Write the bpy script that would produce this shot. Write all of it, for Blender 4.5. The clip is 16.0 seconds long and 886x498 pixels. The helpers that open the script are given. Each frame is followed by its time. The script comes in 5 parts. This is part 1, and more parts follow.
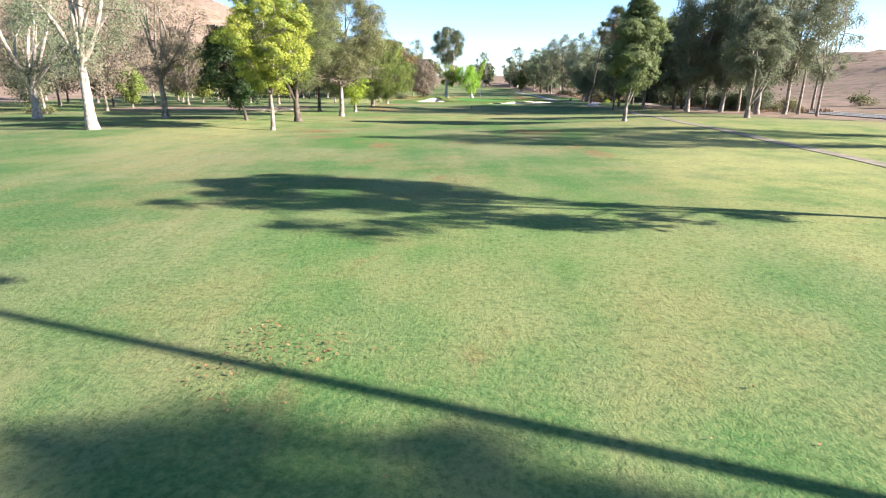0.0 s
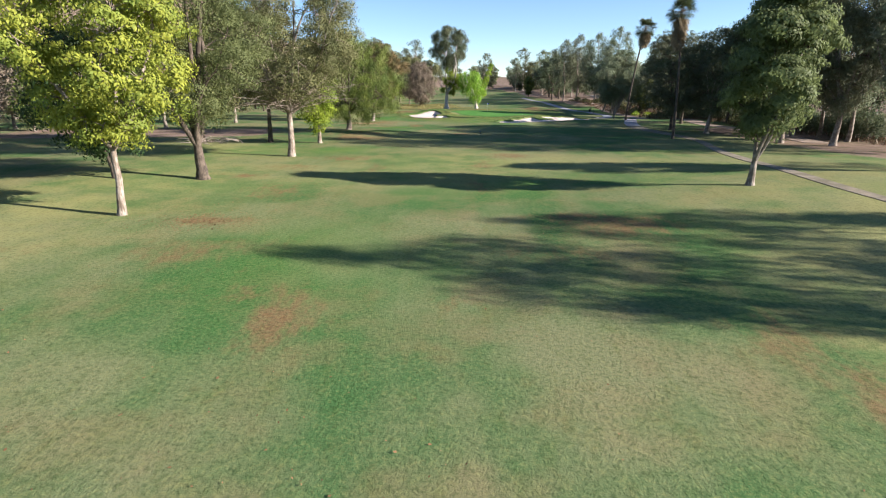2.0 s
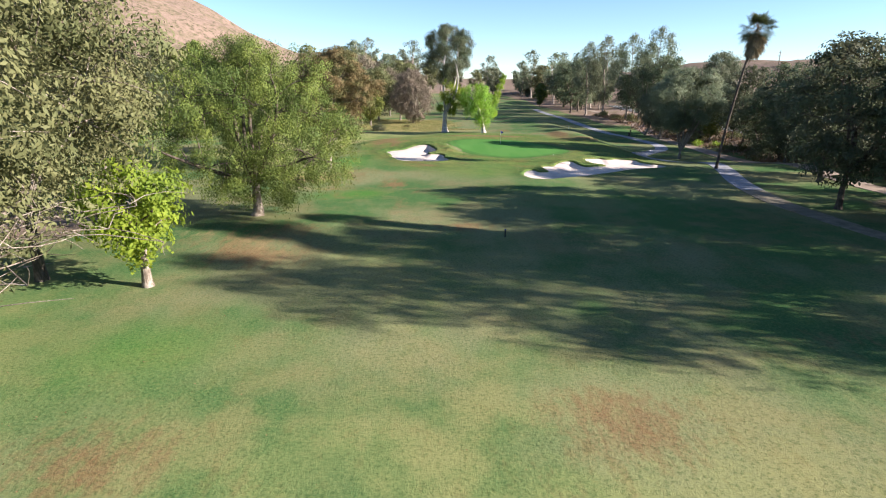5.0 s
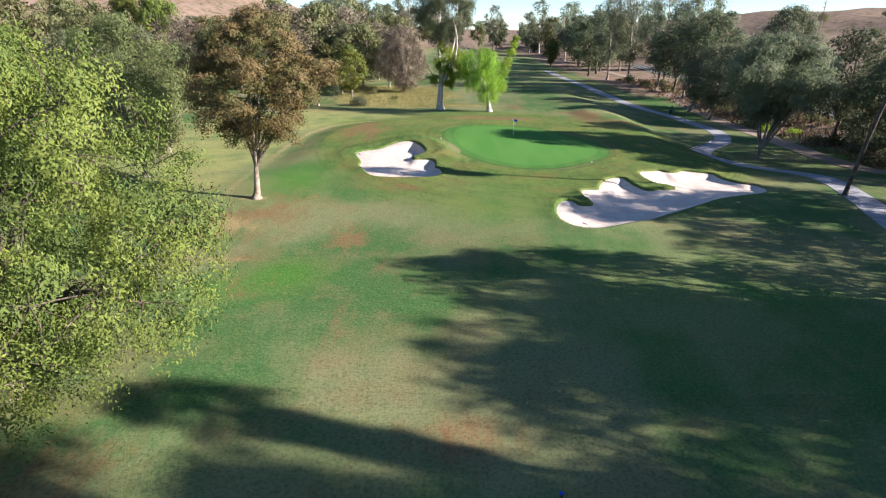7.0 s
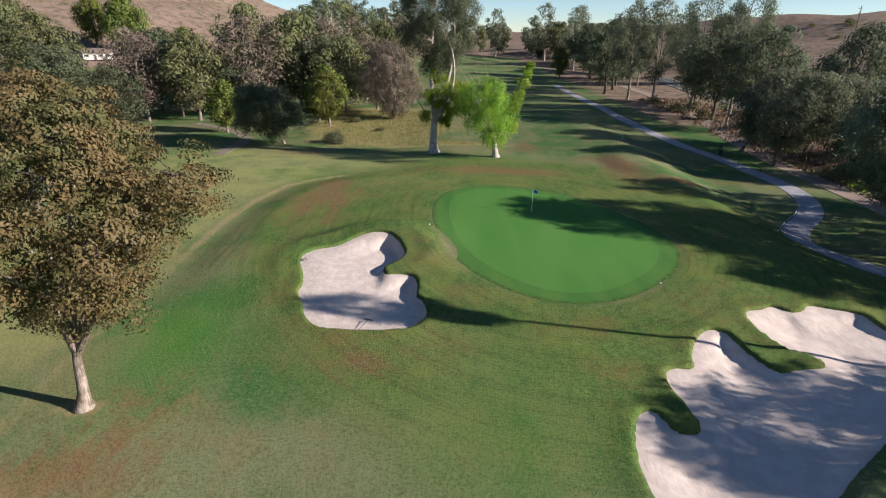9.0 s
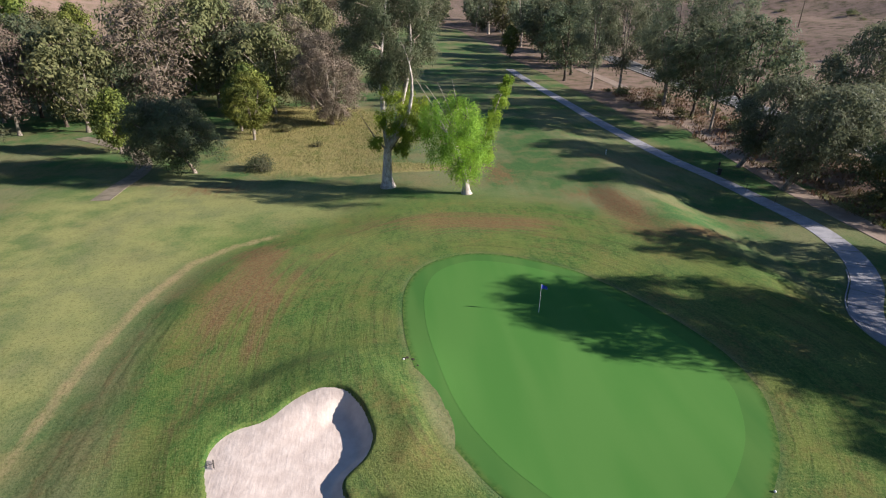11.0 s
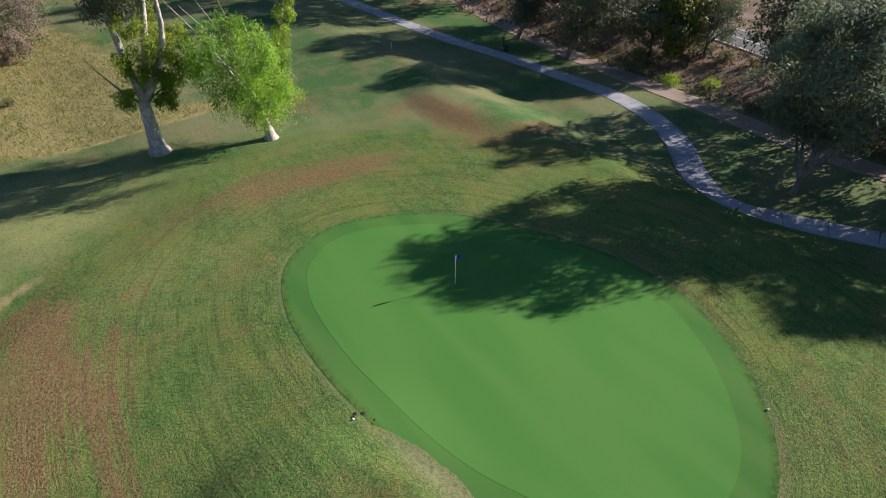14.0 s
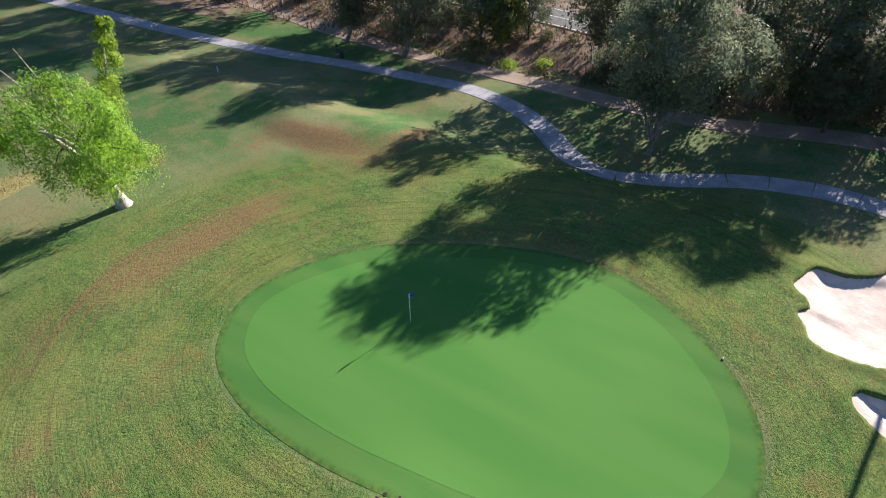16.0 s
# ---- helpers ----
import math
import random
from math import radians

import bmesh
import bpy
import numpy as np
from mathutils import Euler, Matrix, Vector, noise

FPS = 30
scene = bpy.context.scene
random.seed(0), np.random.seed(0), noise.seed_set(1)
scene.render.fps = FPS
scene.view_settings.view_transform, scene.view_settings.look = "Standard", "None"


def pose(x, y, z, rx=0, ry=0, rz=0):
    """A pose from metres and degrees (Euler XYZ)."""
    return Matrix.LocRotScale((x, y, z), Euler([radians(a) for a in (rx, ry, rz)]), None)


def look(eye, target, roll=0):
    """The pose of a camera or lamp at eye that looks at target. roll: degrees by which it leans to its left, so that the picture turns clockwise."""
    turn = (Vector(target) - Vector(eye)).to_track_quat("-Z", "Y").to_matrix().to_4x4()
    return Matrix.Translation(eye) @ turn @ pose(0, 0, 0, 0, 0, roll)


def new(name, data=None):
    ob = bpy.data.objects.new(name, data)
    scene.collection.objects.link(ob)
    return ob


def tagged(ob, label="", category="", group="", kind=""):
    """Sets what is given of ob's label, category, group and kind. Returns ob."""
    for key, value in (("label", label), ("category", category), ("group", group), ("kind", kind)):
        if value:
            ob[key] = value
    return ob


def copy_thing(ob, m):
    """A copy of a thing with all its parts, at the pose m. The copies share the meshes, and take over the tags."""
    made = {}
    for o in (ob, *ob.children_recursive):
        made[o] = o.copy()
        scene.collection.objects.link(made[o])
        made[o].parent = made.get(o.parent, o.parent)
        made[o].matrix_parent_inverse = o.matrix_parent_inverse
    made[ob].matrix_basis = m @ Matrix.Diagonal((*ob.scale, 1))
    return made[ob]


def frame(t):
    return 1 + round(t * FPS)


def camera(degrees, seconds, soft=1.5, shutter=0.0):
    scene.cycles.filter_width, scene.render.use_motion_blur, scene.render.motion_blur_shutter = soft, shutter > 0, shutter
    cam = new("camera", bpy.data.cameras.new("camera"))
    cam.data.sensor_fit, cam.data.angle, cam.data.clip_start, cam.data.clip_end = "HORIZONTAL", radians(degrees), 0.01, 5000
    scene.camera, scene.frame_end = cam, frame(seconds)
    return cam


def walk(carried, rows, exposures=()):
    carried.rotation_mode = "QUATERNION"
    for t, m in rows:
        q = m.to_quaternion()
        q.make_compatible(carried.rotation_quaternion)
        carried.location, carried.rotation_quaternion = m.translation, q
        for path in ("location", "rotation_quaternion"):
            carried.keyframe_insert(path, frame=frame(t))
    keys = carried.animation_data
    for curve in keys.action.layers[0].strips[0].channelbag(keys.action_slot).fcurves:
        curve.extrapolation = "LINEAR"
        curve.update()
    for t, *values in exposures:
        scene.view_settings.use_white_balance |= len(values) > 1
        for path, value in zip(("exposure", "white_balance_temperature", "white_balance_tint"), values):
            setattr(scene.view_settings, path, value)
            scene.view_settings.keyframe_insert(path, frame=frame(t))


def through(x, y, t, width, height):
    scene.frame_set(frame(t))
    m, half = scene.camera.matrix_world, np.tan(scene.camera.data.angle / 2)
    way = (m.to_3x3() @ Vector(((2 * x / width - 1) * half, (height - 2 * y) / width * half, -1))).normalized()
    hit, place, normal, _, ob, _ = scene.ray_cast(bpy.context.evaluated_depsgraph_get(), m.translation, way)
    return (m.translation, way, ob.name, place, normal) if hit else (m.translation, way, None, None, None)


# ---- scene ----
cam = camera(78.5, 16.0, soft=1.15)
METRES, EYE, TILT, LEAN, TURN = 155.0, 4.7, -17.0, 0.0, 0.0
ROWS = [
    (0, 0, 0, 0, 0, 0, -0),
    (0.5, 0.0009, 0.0406, 0.0163, 0.04, 0.01, -0.03),
    (1, 0.0012, 0.082, 0.0334, 0.03, -0.03, -0.06),
    (1.5, 0.0014, 0.1242, 0.0501, 0.05, -0.03, -0.07),
    (2, 0.0017, 0.1665, 0.067, 0.05, -0.03, -0.07),
    (2.5, 0.0024, 0.2078, 0.0837, 0.07, -0.06, -0.11),
    (3, 0.003, 0.2488, 0.1004, 0.05, -0.09, -0.19),
    (3.5, 0.0038, 0.2901, 0.1169, 0.08, -0.06, -0.14),
    (4, 0.0044, 0.3309, 0.1334, 0.06, -0.06, -0.2),
    (4.2, 0.0046, 0.3472, 0.14, 0.052, -0.06, -0.224),
    (6.05, 0.0097, 0.4888, 0.1971, 0.0518, -0.08, -0.4378),
    (6.3, 0.0104, 0.5081, 0.2049, 0.0508, -1.15, -0.4668),
    (6.5, 0.0109, 0.5235, 0.2111, 0.05, -2.21, -0.49),
    (7, 0.0125, 0.5613, 0.2269, 0.1, -4.82, -0.44),
    (7.5, 0.0142, 0.598, 0.2426, 0.12, -4.82, -0.42),
    (8, 0.0157, 0.633, 0.2583, 0.09, -4.82, -0.42),
    (8.5, 0.0169, 0.6667, 0.2739, 0.08, -4.81, -0.41),
    (9, 0.0178, 0.6979, 0.2896, 0.14, -4.85, -0.46),
    (9.2, 0.0182, 0.7104, 0.2959, 0.12, -4.9, -0.46),
    (11.3, 0.0018, 0.8125, 0.3545, -7.6, -10.3, 1.65),
    (11.5, -0.0003, 0.8199, 0.3581, -8.59, -12.33, 1.95),
    (12, -0.0053, 0.8327, 0.3639, -11.62, -16.12, 2.93),
    (12.5, -0.0099, 0.8424, 0.3681, -15.75, -17.77, 4.24),
    (13, -0.0146, 0.8518, 0.3722, -21.68, -19.59, 6.14),
    (13.5, -0.0196, 0.861, 0.3761, -28.17, -21.65, 8.14),
    (14, -0.0239, 0.8699, 0.3803, -34.62, -23.81, 10.06),
    (14.5, -0.0284, 0.8787, 0.3851, -41.35, -25.98, 11.79),
    (15, -0.0321, 0.8869, 0.3898, -46.83, -27.44, 13.07),
    (15.5, -0.0358, 0.896, 0.3949, -52.14, -28.71, 14.19),
    (16, -0.0387, 0.9048, 0.4003, -56.63, -29.88, 14.98),
]
EXPOSURES = [(0.0, 2.3), (0.6, 2.06), (1.0, 1.95), (1.5, 1.71), (2.5, 1.57), (4.0, 1.7), (6.5, 1.73), (8.0, 1.38), (9.0, 0.98), (11.5, 1.19), (13.0, 1.18), (14.0, 1.14), (15.0, 1.4), (16.0, 1.56)]
walk(cam, [(t, pose(0, 0, EYE, TILT, LEAN, TURN) @ pose(METRES * x, METRES * y, METRES * z, 90 + pitch, roll, yaw)) for t, x, y, z, yaw, pitch, roll in ROWS], EXPOSURES)

# ---- light ----
SUN_ELEV, SUN_AZ = radians(22.3), math.atan2(0.9735, -0.2288)
world = bpy.data.worlds.new("world")
scene.world = world
world.use_nodes = True
wn = world.node_tree
sky = wn.nodes.new("ShaderNodeTexSky")
sky.sky_type, sky.sun_disc = "NISHITA", False
sky.sun_elevation, sky.sun_rotation = SUN_ELEV, SUN_AZ
sky.air_density, sky.dust_density, sky.ozone_density, sky.altitude = 0.75, 0.0, 3.0, 500
wn.links.new(sky.outputs[0], wn.nodes["Background"].inputs[0])
wn.nodes["Background"].inputs[1].default_value = 0.069
sun_data = bpy.data.lights.new("sun", "SUN")
sun_data.energy, sun_data.angle, sun_data.color = 5.0, radians(0.55), (1.0, 0.91, 0.835)
sun = new("sun", sun_data)
to_sun = Vector((math.sin(SUN_AZ) * math.cos(SUN_ELEV), math.cos(SUN_AZ) * math.cos(SUN_ELEV), math.sin(SUN_ELEV)))
sun.matrix_world = look(to_sun * 100, (0, 0, 0))


# ---- materials ----
class Nodes:
    """A small helper round a material's node tree."""

    def __init__(self, name, rough=0.8, spec=0.3):
        self.mat = bpy.data.materials.new(name)
        self.mat.use_nodes = True
        self.tree = self.mat.node_tree
        self.bsdf = self.tree.nodes["Principled BSDF"]
        self.bsdf.inputs["Roughness"].default_value = rough
        self.bsdf.inputs["Specular IOR Level"].default_value = spec

    def link(self, a, b):
        self.tree.links.new(a, b)

    def coords(self):
        return self.tree.nodes.new("ShaderNodeTexCoord").outputs["Object"]

    def noise(self, scale, detail=3.0, rough=0.55, vector=None, stretch=None):
        n = self.tree.nodes.new("ShaderNodeTexNoise")
        n.inputs["Scale"].default_value, n.inputs["Detail"].default_value, n.inputs["Roughness"].default_value = scale, detail, rough
        v = vector or self.coords()
        if stretch:
            m = self.tree.nodes.new("ShaderNodeMapping")
            m.inputs["Scale"].default_value = stretch
            m.inputs["Rotation"].default_value = (0, 0, 0.2)
            self.link(v, m.inputs["Vector"])
            v = m.outputs[0]
        self.link(v, n.inputs["Vector"])
        return n.outputs["Fac"]

    def ramp(self, fac, lo, hi):
        n = self.tree.nodes.new("ShaderNodeMapRange")
        n.interpolation_type = "SMOOTHSTEP"
        n.inputs["From Min"].default_value, n.inputs["From Max"].default_value = lo, hi
        self.link(fac, n.inputs["Value"])
        return n.outputs[0]

    def maths(self, op, a, b):
        n = self.tree.nodes.new("ShaderNodeMath")
        n.operation = op
        for socket, v in zip(n.inputs, (a, b)):
            if isinstance(v, (int, float)):
                socket.default_value = v
            else:
                self.link(v, socket)
        return n.outputs[0]

    def mix(self, fac, a, b):
        n = self.tree.nodes.new("ShaderNodeMix")
        n.data_type = "RGBA"
        for socket, v in ((n.inputs[0], fac), (n.inputs[6], a), (n.inputs[7], b)):
            if isinstance(v, (int, float)):
                socket.default_value = v
            elif isinstance(v, tuple):
                socket.default_value = (*v, 1)
            else:
                self.link(v, socket)
        return n.outputs[2]

    def attribute(self, name):
        n = self.tree.nodes.new("ShaderNodeAttribute")
        n.attribute_name = name
        return n.outputs["Fac"]

    def island(self):
        return self.tree.nodes.new("ShaderNodeNewGeometry").outputs["Random Per Island"]

    def each(self):
        return self.tree.nodes.new("ShaderNodeObjectInfo").outputs["Random"]

    def colour(self, c):
        if isinstance(c, tuple):
            self.bsdf.inputs["Base Color"].default_value = (*c, 1)
        else:
            self.link(c, self.bsdf.inputs["Base Color"])

    def bump(self, height, strength, distance):
        n = self.tree.nodes.new("ShaderNodeBump")
        n.inputs["Strength"].default_value, n.inputs["Distance"].default_value = strength, distance
        self.link(height, n.inputs["Height"])
        self.link(n.outputs[0], self.bsdf.inputs["Normal"])


def plain(name, a, b, scale=3.0, rough=0.8, bump=0.3, dist=0.02, spec=0.3, metal=0.0):
    """Two colours mixed by a large and a fine noise, with a fine relief."""
    m = Nodes(name, rough, spec)
    big, fine = m.noise(scale, 4), m.noise(scale * 9, 3)
    f = m.ramp(m.maths("ADD", m.maths("MULTIPLY", big, 0.65), m.maths("MULTIPLY", fine, 0.35)), 0.35, 0.65)
    m.colour(m.mix(f, a, b))
    m.bsdf.inputs["Metallic"].default_value = metal
    m.bump(fine, bump, dist)
    return m.mat


def leaf_material(name, a, b, c, shine=0.35, through=0.3):
    """Leaves: three colours, leaf by leaf and from tree to tree, with some light passing through."""
    m = Nodes(name, 0.6, shine * 0.5)
    rnd = m.maths("ADD", m.maths("MULTIPLY", m.island(), 0.7), 0.15)
    patch = m.noise(0.45, 2)
    col = m.mix(rnd, a, b)
    col = m.mix(m.maths("MULTIPLY", m.ramp(patch, 0.4, 0.68), 0.75), col, c)
    hue = m.tree.nodes.new("ShaderNodeHueSaturation")
    m.link(m.maths("ADD", m.maths("MULTIPLY", m.each(), 0.04), 0.48), hue.inputs["Hue"])
    m.link(m.maths("ADD", m.maths("MULTIPLY", m.each(), 0.35), 0.82), hue.inputs["Value"])
    m.link(col, hue.inputs["Color"])
    m.colour(hue.outputs[0])
    trans = m.tree.nodes.new("ShaderNodeBsdfTranslucent")
    m.link(hue.outputs[0], trans.inputs["Color"])
    mixer = m.tree.nodes.new("ShaderNodeMixShader")
    mixer.inputs[0].default_value = through
    m.link(m.bsdf.outputs[0], mixer.inputs[1])
    m.link(trans.outputs[0], mixer.inputs[2])
    m.link(mixer.outputs[0], m.tree.nodes["Material Output"].inputs["Surface"])
    return m.mat


def bark_material(name, a, b, scale=1.2):
    m = Nodes(name, 0.85, 0.2)
    streak = m.noise(scale * 4, 4, 0.6, stretch=(3, 3, 0.6))
    blotch = m.noise(scale * 1.5, 3)
    f = m.ramp(m.maths("ADD", m.maths("MULTIPLY", streak, 0.55), m.maths("MULTIPLY", blotch, 0.45)), 0.4, 0.62)
    m.colour(m.mix(f, a, b))
    m.bump(streak, 0.6, 0.05)
    return m.mat


def ground_material():
    m = Nodes("turf", 0.95, 0.04)
    broad, mid = m.noise(0.07, 5, 0.6), m.noise(0.3, 4, 0.62)
    fine = m.noise(3.2, 5, 0.72)
    tuft = m.noise(17, 4, 0.7)
    mow = m.noise(0.5, 3, 0.55, stretch=(1.0, 0.1, 1))
    warp = m.noise(1.6, 4, 0.7, stretch=(1.0, 0.35, 1))
    tone = m.maths("ADD", m.maths("MULTIPLY", broad, 0.82), m.maths("MULTIPLY", mow, 0.18))
    col = m.mix(m.ramp(tone, 0.41, 0.59), (0.05, 0.122, 0.042), (0.17, 0.18, 0.094))
    col = m.mix(m.maths("MULTIPLY", m.ramp(m.maths("ADD", m.maths("MULTIPLY", mid, 0.5), m.maths("MULTIPLY", m.noise(0.11, 5, 0.68), 0.5)), 0.46, 0.6), 0.46), col, (0.215, 0.158, 0.09))
    col = m.mix(m.maths("MULTIPLY", m.ramp(warp, 0.5, 0.72), 0.35), col, (0.07, 0.12, 0.032))
    col = m.mix(m.maths("MULTIPLY", m.attribute("lush"), 0.9), col, (0.046, 0.165, 0.024))
    col = m.mix(m.maths("MULTIPLY", m.attribute("pale"), m.maths("ADD", m.maths("MULTIPLY", m.ramp(mid, 0.3, 0.65), 0.6), 0.25)), col, (0.295, 0.30, 0.115))
    # the rough grows longer and streakier
    rough = m.attribute("rough")
    pair = m.tree.nodes.new("ShaderNodeCombineXYZ")
    m.link(m.maths("MULTIPLY", m.attribute("ring"), 2.6), pair.inputs[0])
    m.link(m.attribute("arc_c"), pair.inputs[1])
    m.link(m.attribute("arc_s"), pair.inputs[2])
    streak = m.noise(1.0, 5, 0.72, vector=pair.outputs[0])
    shag = m.mix(m.ramp(m.maths("ADD", m.maths("ADD", m.maths("MULTIPLY", warp, 0.35), m.maths("MULTIPLY", fine, 0.4)), m.maths("MULTIPLY", tuft, 0.25)), 0.4, 0.6), (0.034, 0.095, 0.02), (0.13, 0.2, 0.046))
    shag = m.mix(m.maths("MULTIPLY", m.ramp(m.noise(0.16, 4, 0.65), 0.44, 0.64), 0.62), shag, (0.195, 0.205, 0.052))
    shag = m.mix(m.maths("MULTIPLY", m.ramp(streak, 0.5, 0.62), 0.6), shag, (0.035, 0.07, 0.017))
    shag = m.mix(m.maths("MULTIPLY", m.ramp(streak, 0.48, 0.3), 0.3), shag, (0.15, 0.155, 0.045))
    shag = m.mix(m.maths("MULTIPLY", m.ramp(m.maths("ADD", m.maths("MULTIPLY", m.noise(0.22, 5, 0.72), 0.7), m.maths("MULTIPLY", fine, 0.3)), 0.49, 0.65), 0.6), shag, (0.205, 0.12, 0.045))
    col = m.mix(m.maths("MULTIPLY", rough, 0.75), col, shag)
    brown = m.mix(m.ramp(fine, 0.35, 0.65), (0.185, 0.086, 0.048), (0.205, 0.138, 0.076))
    broken = m.maths("ADD", m.maths("MULTIPLY", m.ramp(fine, 0.34, 0.66), 0.24), m.maths("ADD", m.maths("MULTIPLY", m.maths("ADD", m.maths("MULTIPLY", m.ramp(warp, 0.34, 0.66), m.maths("SUBTRACT", 1.0, rough)), m.maths("MULTIPLY", m.ramp(streak, 0.36, 0.62), rough)), 0.44), m.maths("MULTIPLY", mid, 0.6)))
    spots = m.ramp(m.maths("ADD", m.attribute("brown"), broken), 0.74, 1.5)
    col = m.mix(m.maths("MULTIPLY", spots, 0.85), col, brown)
    straw = m.mix(m.ramp(fine, 0.35, 0.65), (0.38, 0.295, 0.145), (0.27, 0.25, 0.09))
    straw = m.mix(m.maths("MULTIPLY", m.ramp(warp, 0.5, 0.66), 0.6), straw, (0.10, 0.12, 0.04))
    st = m.ramp(m.maths("ADD", m.attribute("straw"), m.maths("MULTIPLY", m.maths("SUBTRACT", mid, 0.5), 0.5)), 0.35, 0.65)
    col = m.mix(st, col, straw)
    bare = m.ramp(m.maths("ADD", m.attribute("bare"), m.maths("MULTIPLY", m.maths("SUBTRACT", warp, 0.5), 0.7)), 0.3, 0.75)
    col = m.mix(m.maths("MULTIPLY", bare, 0.8), col, m.mix(m.ramp(fine, 0.35, 0.65), (0.385, 0.275, 0.16), (0.29, 0.235, 0.115)))
    dirt = m.mix(m.ramp(mid, 0.4, 0.6), (0.255, 0.172, 0.15), (0.185, 0.127, 0.105))
    dirt = m.mix(m.ramp(m.noise(0.05, 6, 0.75), 0.5, 0.64), dirt, (0.17, 0.125, 0.095))
    dirt = m.mix(m.maths("MULTIPLY", m.ramp(m.noise(0.3, 6, 0.8), 0.54, 0.6), 0.8), dirt, (0.06, 0.062, 0.035))
    w = m.ramp(m.maths("ADD", m.attribute("wild"), m.maths("MULTIPLY", m.maths("SUBTRACT", mid, 0.5), 0.6)), 0.35, 0.65)
    col = m.mix(w, col, dirt)
    # tufts and thatch at the scale of a hand
    col = m.mix(m.maths("MULTIPLY", m.ramp(fine, 0.52, 0.74), 0.36), col, (0.04, 0.07, 0.02))
    col = m.mix(m.maths("MULTIPLY", m.ramp(tuft, 0.5, 0.7), 0.34), col, (0.22, 0.21, 0.085))
    blade = m.noise(7.5, 4, 0.75)
    col = m.mix(m.maths("MULTIPLY", m.ramp(blade, 0.48, 0.66), 0.46), col, (0.028, 0.06, 0.016))
    col = m.mix(m.maths("MULTIPLY", m.ramp(blade, 0.5, 0.34), 0.3), col, (0.24, 0.25, 0.09))
    m.colour(col)
    relief = m.maths("ADD", m.maths("MULTIPLY", fine, 0.4), m.maths("ADD", m.maths("MULTIPLY", blade, 0.7), m.maths("MULTIPLY", tuft, 0.4)))
    relief = m.maths("ADD", relief, m.maths("MULTIPLY", streak, 0.5))
    relief = m.maths("MULTIPLY", relief, m.maths("ADD", m.maths("MULTIPLY", rough, 0.6), 0.45))
    m.bump(relief, 1.0, 0.09)
    return m.mat


def green_material(name, a, b, outer=None):
    m = Nodes(name, 0.95, 0.05)
    mow = m.noise(0.5, 2, 0.4, stretch=(1.0, 0.15, 1))
    fine = m.noise(18, 3)
    col = m.mix(m.ramp(mow, 0.35, 0.65), a, b)
    col = m.mix(m.maths("MULTIPLY", fine, 0.35), col, (0.06, 0.15, 0.03))
    if outer:
        edge = m.maths("ADD", m.attribute("across"), m.maths("MULTIPLY", m.maths("SUBTRACT", m.noise(1.5, 4, 0.7), 0.5), 0.25))
        col = m.mix(m.ramp(edge, 0.7, 1.0), col, m.mix(m.ramp(m.noise(3.2, 5, 0.72), 0.4, 0.6), outer[0], outer[1]))
    m.colour(col)
    m.bump(fine, 0.3, 0.01)
    return m.mat


def sand_material():
    m = Nodes("sand", 0.95, 0.1)
    rake = m.noise(1.2, 3, 0.6, stretch=(6, 0.8, 1))
    lump, fine = m.noise(1.5, 4), m.noise(30, 2)
    col = m.mix(m.ramp(lump, 0.35, 0.7), (0.52, 0.435, 0.39), (0.62, 0.535, 0.485))
    m.colour(m.mix(m.maths("MULTIPLY", fine, 0.3), col, (0.42, 0.34, 0.30)))
    m.bump(m.maths("ADD", m.maths("MULTIPLY", rake, 0.25), m.maths("MULTIPLY", lump, 0.9)), 0.6, 0.09)
    return m.mat


TURF = ground_material()
GREEN = green_material("putting_turf", (0.066, 0.184, 0.04), (0.082, 0.2, 0.047))
FRINGE = green_material("fringe_turf", (0.052, 0.14, 0.034), (0.076, 0.165, 0.042), ((0.036, 0.09, 0.02), (0.085, 0.135, 0.034)))
SAND = sand_material()
CONCRETE = plain("concrete", (0.22, 0.22, 0.245), (0.33, 0.325, 0.35), 0.8, 0.9, 0.2, 0.01)
CONCRETE_OLD = plain("worn_concrete", (0.13, 0.115, 0.08), (0.24, 0.2, 0.15), 0.9, 0.9, 0.3, 0.01)
DIRT = plain("packed_earth", (0.22, 0.16, 0.125), (0.30, 0.235, 0.19), 0.6, 0.95, 0.4, 0.03)
ASPHALT = plain("asphalt", (0.06, 0.06, 0.062), (0.10, 0.10, 0.10), 1.0, 0.9, 0.3, 0.01)
LINE = plain("road_paint", (0.6, 0.58, 0.5), (0.7, 0.68, 0.6), 2.0, 0.7)
WHITE = plain("white_paint", (0.75, 0.75, 0.74), (0.82, 0.82, 0.8), 2.0, 0.5)
BLUE = plain("blue_cloth", (0.02, 0.04, 0.35), (0.03, 0.06, 0.45), 6.0, 0.8)
SOIL = plain("dark_soil", (0.02, 0.017, 0.012), (0.045, 0.035, 0.025), 9.0, 0.95, 0.6)
DARK = plain("dark_metal", (0.03, 0.03, 0.03), (0.05, 0.045, 0.04), 4.0, 0.6)
TIMBER = plain("weathered_timber", (0.13, 0.09, 0.06), (0.2, 0.15, 0.11), 3.0, 0.85)
ROOF = plain("roof_shingle", (0.16, 0.12, 0.10), (0.22, 0.17, 0.14), 2.0, 0.9)
WALLPAINT = plain("wall_stucco", (0.7, 0.68, 0.64), (0.78, 0.76, 0.72), 1.0, 0.9)
GLASS_DARK = plain("window_glass", (0.02, 0.025, 0.03), (0.03, 0.035, 0.04), 1.0, 0.1, spec=0.5)
